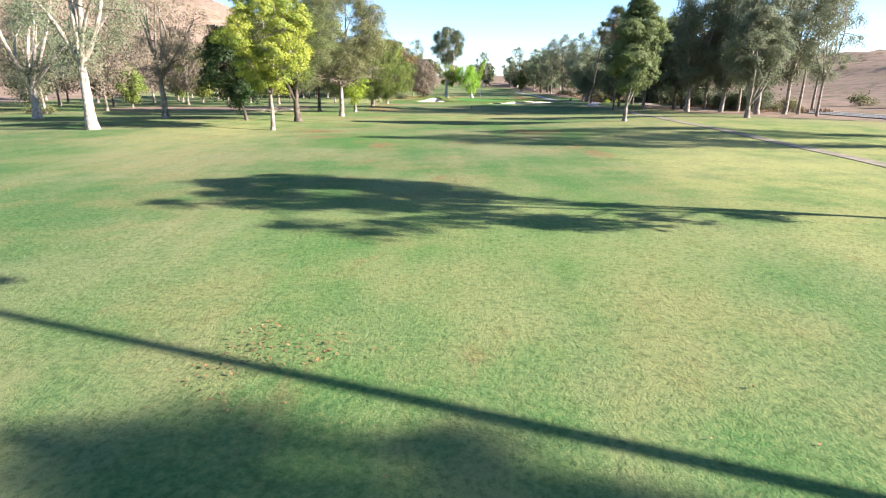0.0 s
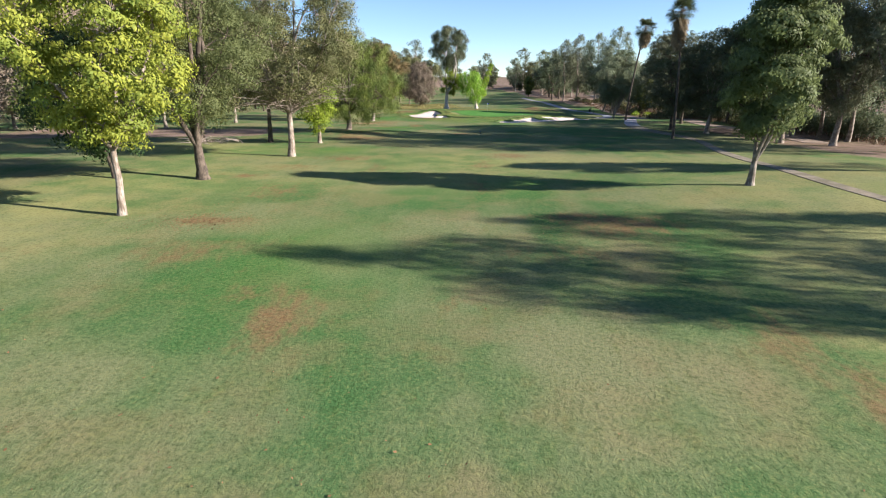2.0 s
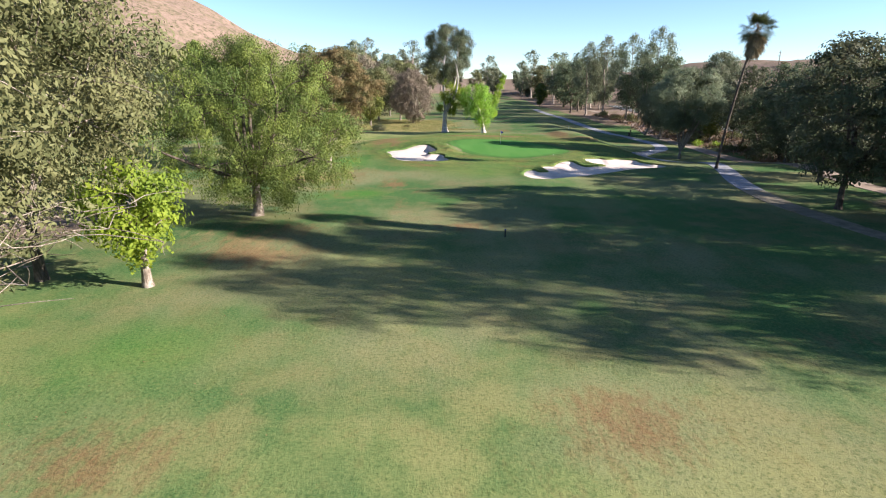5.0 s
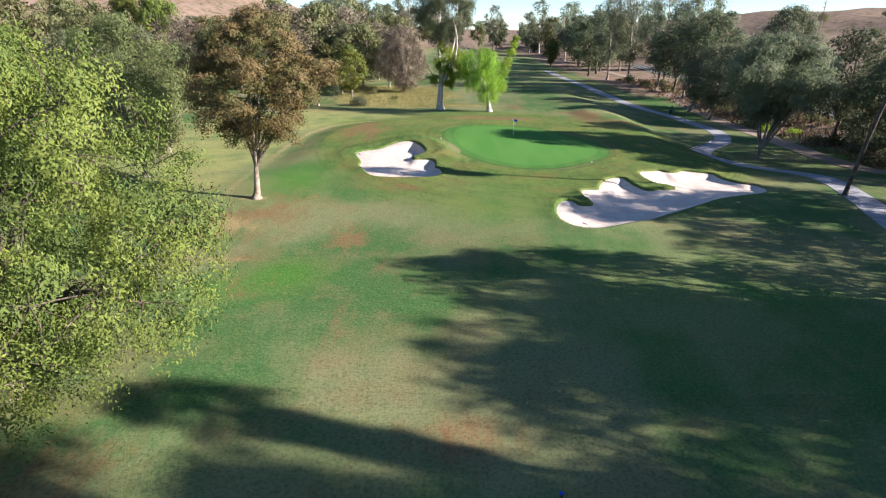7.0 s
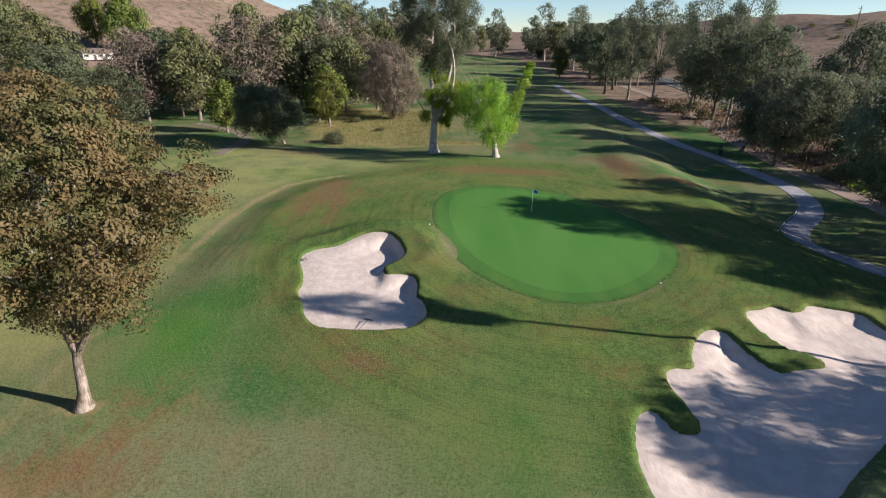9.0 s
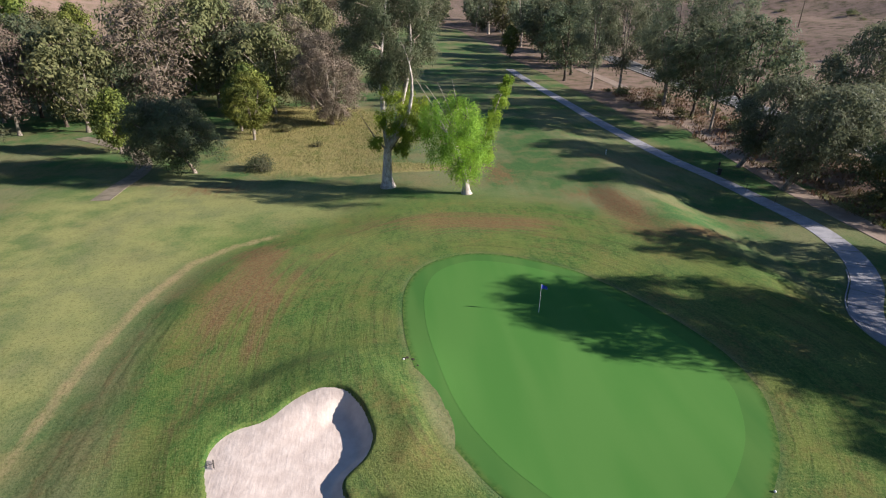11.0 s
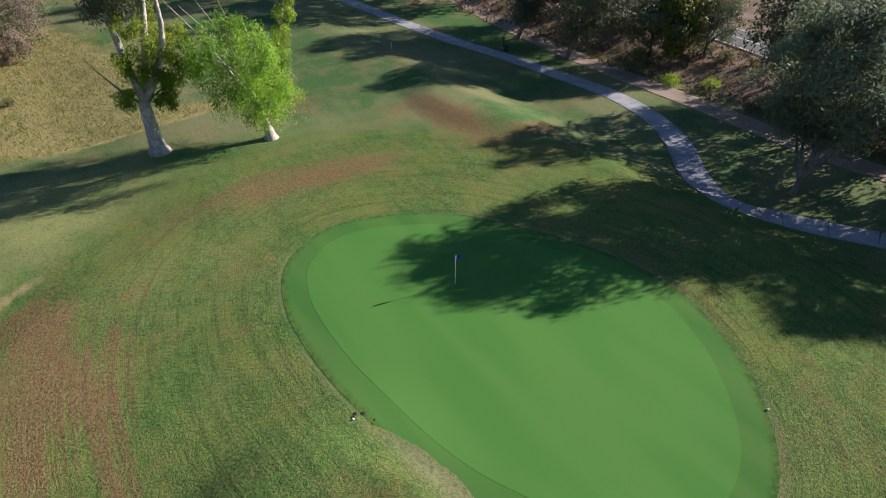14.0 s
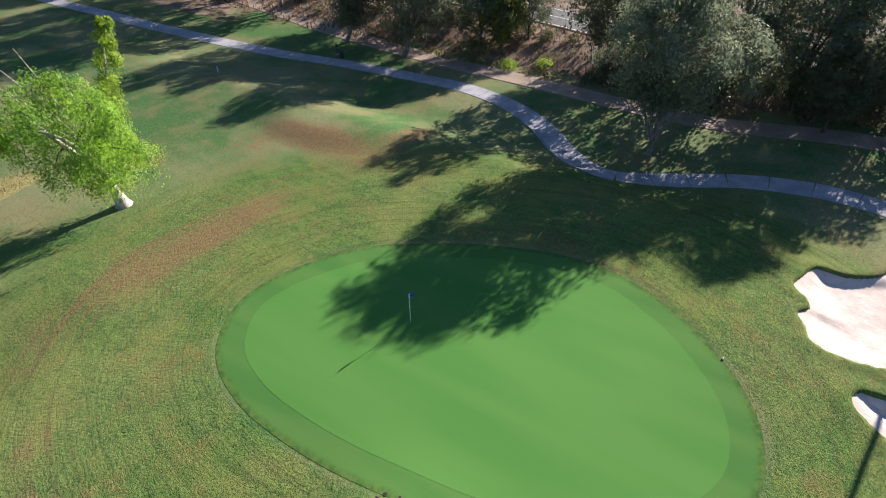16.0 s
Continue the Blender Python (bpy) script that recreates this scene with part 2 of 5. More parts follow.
BARK_PALE = bark_material("pale_bark", (0.22, 0.18, 0.145), (0.46, 0.40, 0.345))
BARK_WHITE = bark_material("white_bark", (0.29, 0.25, 0.225), (0.58, 0.52, 0.48))
BARK_GREY = bark_material("grey_bark", (0.12, 0.10, 0.08), (0.30, 0.26, 0.22))
BARK_DARK = bark_material("dark_bark", (0.05, 0.04, 0.032), (0.14, 0.11, 0.085))
BARK_MID = bark_material("mid_bark", (0.13, 0.10, 0.075), (0.34, 0.29, 0.245))
LEAF_YELLOW = leaf_material("yellow_leaf", (0.22, 0.25, 0.045), (0.34, 0.33, 0.05), (0.11, 0.16, 0.035), 0.3, 0.35)
LEAF_DARK = leaf_material("dark_leaf", (0.022, 0.045, 0.014), (0.04, 0.075, 0.02), (0.03, 0.05, 0.018), 0.5, 0.2)
LEAF_OLIVE = leaf_material("olive_leaf", (0.12, 0.125, 0.055), (0.19, 0.185, 0.085), (0.10, 0.115, 0.05), 0.2, 0.28)
LEAF_WILLOW = leaf_material("willow_leaf", (0.105, 0.13, 0.03), (0.19, 0.205, 0.045), (0.06, 0.09, 0.028), 0.25, 0.25)
LEAF_RUST = leaf_material("rusty_leaf", (0.115, 0.085, 0.04), (0.2, 0.135, 0.062), (0.075, 0.105, 0.035), 0.35, 0.3)
LEAF_EUC = leaf_material("eucalyptus_leaf", (0.118, 0.146, 0.088), (0.20, 0.222, 0.138), (0.165, 0.17, 0.102), 0.3, 0.45)
LEAF_OAK = leaf_material("oak_leaf", (0.078, 0.104, 0.058), (0.14, 0.168, 0.092), (0.12, 0.115, 0.07), 0.3, 0.42)
LEAF_GREEN = leaf_material("green_leaf", (0.12, 0.155, 0.062), (0.205, 0.24, 0.095), (0.10, 0.125, 0.055), 0.3, 0.42)
LEAF_LIME = leaf_material("lime_leaf", (0.20, 0.32, 0.04), (0.36, 0.45, 0.06), (0.12, 0.21, 0.035), 0.35, 0.52)
LEAF_TWIG = leaf_material("bare_twig", (0.16, 0.125, 0.095), (0.21, 0.165, 0.13), (0.12, 0.105, 0.07), 0.2, 0.1)
LEAF_PALM = leaf_material("palm_leaf", (0.05, 0.075, 0.03), (0.09, 0.11, 0.045), (0.07, 0.08, 0.04))
LEAF_DEAD = leaf_material("dead_frond", (0.20, 0.15, 0.09), (0.28, 0.21, 0.13), (0.14, 0.11, 0.07), 0.2, 0.1)


# ---- mesh helpers ----
def mesh_object(name, verts, quads, material, parent=None, label="", smooth=True):
    """An object from arrays of corners and four-cornered faces."""
    me = bpy.data.meshes.new(name)
    verts = np.asarray(verts, dtype=np.float32).reshape(-1, 3)
    quads = np.asarray(quads, dtype=np.int32).reshape(-1, 4)
    loops, starts = quads.ravel(), np.arange(len(quads), dtype=np.int32) * 4
    me.vertices.add(len(verts))
    me.vertices.foreach_set("co", verts.ravel())
    me.loops.add(len(loops))
    me.loops.foreach_set("vertex_index", loops)
    me.polygons.add(len(starts))
    me.polygons.foreach_set("loop_start", starts)
    me.polygons.foreach_set("use_smooth", np.full(len(starts), smooth))
    me.update(calc_edges=True)
    me.materials.append(material)
    ob = new(name, me)
    if parent:
        ob.parent = parent
    if label:
        ob["label"] = label
    return ob


def part(name, bm, material, parent, label=""):
    """Links a bmesh as one mesh object under a thing or under a part."""
    me = bpy.data.meshes.new(name)
    bm.to_mesh(me)
    bm.free()
    me.materials.append(material)
    ob = new(name, me)
    ob.parent = parent
    if label:
        ob["label"] = label
    return ob


def root(name, m, label, category, group="", kind=""):
    ob = new(name)
    ob.matrix_basis = m
    return tagged(ob, label, category, group, kind)


def box(sx, sy, sz, at=(0, 0, 0), bevel=0.01):
    bm = bmesh.new()
    bmesh.ops.create_cube(bm, size=1, matrix=Matrix.Translation(at) @ Matrix.Diagonal((sx, sy, sz, 1)))
    if bevel:
        bmesh.ops.bevel(bm, geom=bm.edges[:], offset=bevel, segments=1, affect="EDGES")
    return bm


def cone(r1, r2, depth, at=(0, 0, 0), sides=10):
    bm = bmesh.new()
    bmesh.ops.create_cone(bm, cap_ends=True, segments=sides, radius1=r1, radius2=r2, depth=depth, matrix=Matrix.Translation(at))
    return bm


def tubes(paths, sides=7):
    """Tapered tubes along several paths of (x, y, z, radius)."""
    verts, quads, count = [], [], 0
    for path in paths:
        path = np.asarray(path, float)
        p, r = path[:, :3], path[:, 3]
        d = np.gradient(p, axis=0)
        d /= np.linalg.norm(d, axis=1)[:, None] + 1e-9
        side = np.cross(d, (0.31, 0.95, 0.05))
        side /= np.linalg.norm(side, axis=1)[:, None] + 1e-9
        up = np.cross(d, side)
        a = np.linspace(0, 2 * np.pi, sides, endpoint=False)
        ring = p[:, None] + r[:, None, None] * (np.cos(a)[None, :, None] * side[:, None] + np.sin(a)[None, :, None] * up[:, None])
        verts.append(ring.reshape(-1, 3))
        n = len(p)
        i, j = np.meshgrid(np.arange(n - 1), np.arange(sides), indexing="ij")
        k = (j + 1) % sides
        quads.append((np.stack([i * sides + j, i * sides + k, (i + 1) * sides + k, (i + 1) * sides + j], -1) + count).reshape(-1, 4))
        count += n * sides
    return np.concatenate(verts), np.concatenate(quads)


def curve(points, step, closed=False):
    """A smooth line through points, at even steps."""
    p = np.asarray(points, float)
    n = len(p)
    out = []
    for i in range(n if closed else n - 1):
        q = [p[(i + k) % n] if closed else p[min(max(i + k, 0), n - 1)] for k in (-1, 0, 1, 2)]
        for u in np.linspace(0, 1, 12, endpoint=False):
            out.append(0.5 * (2 * q[1] + (q[2] - q[0]) * u + (2 * q[0] - 5 * q[1] + 4 * q[2] - q[3]) * u**2 + (3 * q[1] - q[0] - 3 * q[2] + q[3]) * u**3))
    out.append(p[0] if closed else p[-1])
    out = np.array(out)
    s = np.r_[0, np.cumsum(np.linalg.norm(np.diff(out, axis=0), axis=1))]
    at = np.linspace(0, s[-1], max(3, int(s[-1] / step)) + 1)
    if closed:
        at = at[:-1]
    return np.stack([np.interp(at, s, out[:, k]) for k in range(p.shape[1])], 1)


def inside_distance(x, y, ring):
    """How far each point lies inside a closed line (outside: minus)."""
    a, b = ring, np.roll(ring, -1, axis=0)
    best, inside = np.full(x.shape, 1e9), np.zeros(x.shape, bool)
    for (ax, ay), (bx, by) in zip(a, b):
        dx, dy = bx - ax, by - ay
        u = np.clip(((x - ax) * dx + (y - ay) * dy) / (dx * dx + dy * dy + 1e-9), 0, 1)
        best = np.minimum(best, (x - ax - u * dx) ** 2 + (y - ay - u * dy) ** 2)
        cross = (ay > y) != (by > y)
        inside ^= cross & (x < (bx - ax) * (y - ay) / (by - ay + 1e-12) + ax)
    return np.sqrt(best) * np.where(inside, 1, -1)


# ---- the plan: outlines on the ground ----
BUNKER_WEST = curve([(-7.9, 153.6), (-8.0, 154.9), (-7.6, 155.8), (-6.9, 156.3), (-6.1, 156.5), (-5.4, 156.9), (-4.8, 157.5), (-4.2, 157.9), (-3.4, 158.2), (-2.6, 158.2), (-1.7, 157.9), (-1.2, 157.4), (-0.8, 156.8), (-0.5, 156.0), (-0.25, 155.1), (-0.3, 154.4), (-0.6, 153.6), (-1.1, 153.0), (-1.6, 152.3), (-1.3, 151.4), (-0.4, 151.4), (0.5, 151.1), (0.9, 150.3), (1.0, 149.2), (1.0, 148.1), (1.4, 147.5), (1.7, 146.3), (1.6, 145.2), (1.0, 144.2), (0.2, 143.9), (-1.5, 143.8), (-3.6, 143.9), (-4.7, 144.3), (-5.6, 145.5), (-6.2, 147.2), (-6.8, 148.6), (-6.8, 149.8), (-7.2, 151.6)], 0.3, True)
BUNKER_EAST = curve([(14.0, 139.5), (14.5, 140.2), (15.7, 140.3), (16.1, 141.5), (17.0, 143.0), (18.0, 143.9), (18.9, 143.5), (19.1, 142.0), (19.6, 140.4), (20.1, 139.9), (21.1, 140.2), (22.3, 140.3), (22.7, 140.7), (22.4, 141.6), (21.6, 142.0), (21.1, 143.2), (20.9, 144.8), (21.3, 146.0), (22.3, 146.3), (23.3, 146.8), (24.2, 146.2), (25.1, 146.5), (25.9, 147.2), (27.2, 146.8), (28.5, 146.1), (28.6, 144.4), (29.6, 142.8), (30.6, 142.1), (30.8, 140.5), (29.6, 139.3), (27.2, 138.4), (24.7, 137.2), (21.8, 135.1), (19.0, 133.1), (17.3, 131.8), (15.5, 131.1), (13.6, 130.1), (12.3, 129.9), (11.2, 130.7), (10.7, 132.5), (10.9, 134.6), (11.6, 136.5), (12.4, 136.8), (12.9, 135.5), (13.7, 135.3), (14.2, 136.1), (14.0, 138.0)], 0.3, True)
GREEN_EDGE = curve([(3.5, 169.3), (4.4, 171.7), (5.8, 173.1), (7.7, 173.8), (9.9, 173.4), (12.0, 172.4), (13.9, 171.1), (15.4, 169.4), (18.0, 165.0), (19.7, 160.4), (19.9, 157.2), (19.3, 155.2), (18.2, 153.1), (16.6, 151.2), (15.1, 149.8), (13.3, 148.8), (11.0, 148.5), (8.6, 149.5), (6.5, 151.8), (5.3, 153.8), (4.5, 155.6), (3.9, 157.8), (3.5, 160.5), (3.2, 163.6), (3.2, 166.8)], 0.5, True)
PATH = curve([(21.5, 5), (25.6, 28), (26.9, 40), (26.7, 52), (26.2, 64), (28.3, 80), (30.8, 90), (32.5, 96.5), (33.2, 103), (32.5, 111), (32.4, 118), (34.0, 127.5), (37.0, 137), (38.6, 143), (39.3, 147.5), (38.9, 152.5), (36.9, 157.3), (35.0, 160.8), (35.2, 163.3), (37.2, 166.5), (40.8, 170.4), (43.4, 174.8), (44.8, 179.8), (45.1, 184), (44.5, 191), (43.4, 200), (42.3, 209), (40.2, 224), (38.6, 242), (38.6, 300)], 0.6)
TRAIL = curve([(46, 95), (48.6, 112), (47, 126), (49.6, 140), (49.8, 155), (49.6, 163), (50.3, 174), (50.6, 182), (51.0, 191), (52.2, 202), (54, 216), (56, 235), (59, 263), (60, 300)], 1.0)
ROAD = curve([(60, 20), (63, 90), (64, 140), (66.5, 165), (69.5, 180), (71.5, 195), (73, 215), (76, 260), (80, 330)], 2.0)


def smooth(v):
    v = np.clip(v, 0, 1)
    return v * v * (3 - 2 * v)


def bumps(x, y, rows):
    z = np.zeros(np.shape(x))
    for cx, cy, sx, sy, h in rows:
        z = z + h * np.exp(-(((x - cx) / sx) ** 2) - ((y - cy) / sy) ** 2)
    return z


def wave(x, y):
    return np.sin(x * 0.11 + 1.3 * np.sin(y * 0.05)) * np.sin(y * 0.083 + 0.7) * 0.5 + 0.25 * np.sin(x * 0.23 + y * 0.17)


FOOT = [(-15.5, 130), (-16.9, 154), (-17.0, 160.4), (-16.9, 165), (-16.4, 170.4), (-14.7, 176.2), (-12.2, 179.3), (-8.5, 181.6), (-2, 183.5), (8, 185)]


def ridge_side(x, y):
    """How far a point lies east of the foot of the bank that rings the green (west of it: minus)."""
    best, sign = np.full(np.shape(x), 1e9), np.ones(np.shape(x))
    for (ax, ay), (bx, by) in zip(FOOT[:-1], FOOT[1:]):
        dx, dy = bx - ax, by - ay
        u = np.clip(((x - ax) * dx + (y - ay) * dy) / (dx * dx + dy * dy), 0, 1)
        d = np.hypot(x - ax - u * dx, y - ay - u * dy)
        side = np.sign((x - ax) * dy - (y - ay) * dx)
        sign = np.where(d < best - 1e-6, side, sign)
        best = np.minimum(best, d)
    return best * sign


def nominal(x, y):
    """The lie of the land without the bunkers."""
    x, y = np.asarray(x, float), np.asarray(y, float)
    z = bumps(x, y, [(24, 64, 13, 16, 0.5), (40, 68, 14, 20, 0.5), (-32, 68, 14, 14, 0.6), (7, 161, 12, 14, 0.36), (-0.5, 159.2, 3.6, 3.6, 0.5), (-3.2, 159.4, 2.6, 2.2, 0.42), (-14, 108, 9, 8, 0.45), (20, 147, 6, 5, 0.3), (-5, 128, 9, 7, -0.4), (34, 198, 8, 6, 0.5)])
    z = z - 1.5 * smooth((x - 29) / 8) * smooth((y - 142) / 16) * (1 - smooth((x - 52) / 10)) * (1 - smooth((y - 205) / 40))
    s = ridge_side(x, y)
    z = z - 0.46 * smooth((4.0 - s) / 4.2) * smooth((y - 142) / 14) * smooth((4 - x) / 10)
    z = z + 0.018 * np.sin(s * 8.0 + 1.4 * np.sin(y * 0.35) + 0.8 * np.sin(y * 0.9)) * np.exp(-(((s - 2.6) / 1.8) ** 2)) * smooth((y - 148) / 6) * smooth((182 - y) / 4) * smooth((-6 - x) / 3)
    z = z - 0.5 * smooth((y - 186) / 24) * smooth((30 - x) / 20) * (1 - smooth((y - 240) / 50))
    bank = np.hypot((x - 33) / 9.6, (y - 187.5) / 11.5)
    z = z + 0.5 * smooth((1.08 - bank) / 0.42) * (1 - smooth((x - 27) / 8))
    rise = smooth((x - 76) / 150)
    z = z + rise * (12.5 + 3 * np.sin(y * 0.013 + 1) + 1.5 * np.sin(x * 0.05 + y * 0.04))
    away = smooth((np.hypot(x - 10, (y - 130) * 0.8) - 110) / 160)
    z = z + away * bumps(x, y, [(-235, 500, 140, 155, 68), (-560, 230, 240, 330, 95), (120, 900, 320, 190, 11), (-160, 980, 260, 200, 12), (330, 520, 180, 300, 14)])
    crag = np.sin(x * 0.045 + 2 * np.sin(y * 0.021)) * np.sin(y * 0.038 + 1.5 * np.sin(x * 0.03)) + 0.5 * np.sin(x * 0.11 + y * 0.07) * np.sin(y * 0.13 - x * 0.05)
    z = z + 0.1 * away * crag * np.clip(z - 4, 0, 45)
    far = smooth((np.hypot(x - 10, y - 150) - 90) / 200)
    z = z + far * 3.0 * wave(x * 0.45, y * 0.45) + 0.05 * wave(x * 2.2, y * 2.2)
    return z


def ground_height(x, y):
    return float(nominal(np.array([x]), np.array([y]))[0])


# ---- ground ----
def lines(*spans):
    out = [np.arange(a, b, s) for a, b, s in spans]
    return np.unique(np.round(np.concatenate(out), 3))


def grow(start, end, first, factor):
    out, at, step = [], start, first
    while abs(at) < abs(end):
        step *= factor
        at += math.copysign(step, end - start)
        out.append(at)
    return np.array(out)


BROWN_FAIRWAY = [(7.0, 83.2, 2.6, 2.4, 0.75), (3.8, 76.5, 1.0, 3.4, 0.55), (2.5, 66, 0.8, 3.2, 0.5), (-9.7, 81, 2.8, 1.8, 0.62), (-5.6, 75, 1.2, 3.4, 0.45), (-15.2, 69.9, 1.4, 0.7, 0.95), (-10.5, 63.9, 3.0, 3.0, 0.4), (-12.8, 75.3, 2.2, 2.0, 0.4), (7.0, 56.6, 2.2, 0.7, 0.8), (9.8, 54, 3.0, 1.4, 0.6), (5.1, 50, 3, 1.2, 0.45), (-4.8, 43.2, 1.1, 1.8, 0.85), (-6.5, 45.6, 0.9, 1.0, 0.5), (-4.6, 34.1, 0.7, 0.8, 0.5), (-12.3, 55.9, 2.0, 1.0, 0.9), (-10.9, 50.3, 3.0, 2.2, 0.45), (0.8, 44.8, 0.7, 0.9, 0.5), (10.7, 37.6, 1.0, 2.6, 0.75), (9.4, 55.8, 2.4, 1.2, 0.6), (9.8, 42.3, 1.3, 1.8, 0.45), (-20.9, 49.9, 3.0, 1.2, 0.5), (-0.2, 27.4, 0.6, 0.9, 0.8), (0, 23, 2.6, 0.5, 0.4), (-2.9, 7, 0.6, 0.7, 0.6), (0.6, 8, 0.7, 0.7, 0.45), (-1.8, 14.5, 0.8, 0.7, 0.4), (-12.2, 103.4, 4.0, 2.2, 0.5), (-10.6, 99.8, 3.4, 1.8, 0.6), (-9.8, 107, 2.2, 1.4, 0.5), (2.4, 108.3, 2.4, 1.2, 0.75), (-4.5, 128.2, 1.5, 1.7, 1.1), (-5.2, 131, 1.0, 1.4, 0.4), (-3.2, 115.6, 0.6, 3.6, 0.4), (-15.6, 130.0, 4.2, 2.4, 0.8), (-11.8, 133.2, 3.0, 2.0, 0.75), (-11.2, 124.4, 3.2, 0.9, 0.55), (-10.8, 128.0, 2.4, 1.2, 0.45), (-1.9, 122.6, 0.5, 3.0, 0.4), (-1.5, 140, 3.0, 1.6, 0.22), (-11.3, 100.5, 2.5, 1.0, 0.5), (21, 89, 4, 1.6, 0.45), (-9.5, 120, 2, 2.4, 0.3)]
BROWN_GREEN = [(8, 183, 9, 2.4, 0.73), (14.5, 181.6, 5, 1.4, 0.47), (15, 199, 2.0, 5, 0.77), (-9.6, 176.6, 2.2, 2.6, 0.83), (-9.4, 172, 1.8, 3.0, 0.71), (-11.0, 168, 1.0, 3.0, 0.71), (-7.8, 168.5, 1.4, 2.2, 0.71), (-7.8, 163.6, 0.9, 2.2, 0.59), (-6.2, 173, 0.8, 1.6, 0.47), (-4.6, 176.4, 1.6, 0.8, 0.41), (25.2, 184.5, 2.0, 6.5, 1.0), (30.5, 178.3, 4.0, 1.5, 0.77), (-2.1, 140.5, 4, 2, 0.21), (-11.5, 137.5, 4, 2.5, 0.41), (-19, 196, 5, 2, 0.71), (22, 190, 2, 3, 0.47), (30, 205, 3, 2, 0.53), (40, 183, 4, 2, 0.41)]
LUSH = [(-1, 138.5, 6, 2.6, 0.3), (-7.0, 122.2, 2.4, 2.2, 1.0), (-9.6, 119.8, 3.2, 2.0, 0.6), (-12, 143, 3.5, 6, 0.9), (-11, 88, 4, 3, 0.7), (-22, 86, 8, 5, 0.5), (-6, 50, 5, 8, 0.5), (4, 66, 8, 5, 0.4), (2, 17, 9, 10, 0.42), (14, 120, 10, 8, 0.35), (8, 140, 5, 7, 0.45), (4.5, 134, 4, 4, 0.4), (-13, 180, 4, 7, 0.5), (4, 190, 12, 4, 0.4)]
PALE = [(2, 12, 22, 16, 0.28), (2, 80, 12, 9, 0.6), (-8, 70, 8, 8, 0.4), (0, 98, 8, 6, 0.4), (-25, 172, 8, 22, 1.0), (-22, 60, 8, 22, 0.7), (32, 44, 12, 18, 0.7), (-27, 90, 9, 10, 0.6), (12, 76, 8, 5, 0.5), (0, 178, 12, 4, 0.4), (18, 30, 8, 12, 0.5)]
STRAW = [(-9, 220, 13, 19, 1.3), (3, 202, 7, 2.6, 0.9), (-14, 240, 12, 10, 0.8)]
BARE = [(-13.9, 136.7, 1.3, 0.8, 0.6), (-11, 103, 5, 2.2, 0.45), (-14.5, 130.4, 6, 3.0, 0.58), (-11.5, 124, 3.2, 0.9, 0.4), (-0.9, 31.5, 0.7, 2.2, 0.42), (-0.2, 29.5, 0.5, 1.2, 0.4), (-20.5, 49, 3, 1.2, 0.36), (-24, 46, 5, 2, 0.3), (-8.5, 137, 5, 1.5, 0.35), (-16, 124, 4, 1.2, 0.4), (-8, 100, 5, 1.5, 0.4), (-17, 105, 3, 1.2, 0.5), (-28, 199, 7, 1.6, 0.7), (52, 176, 3, 6, 0.6), (-24, 86, 6, 1.5, 0.5)]


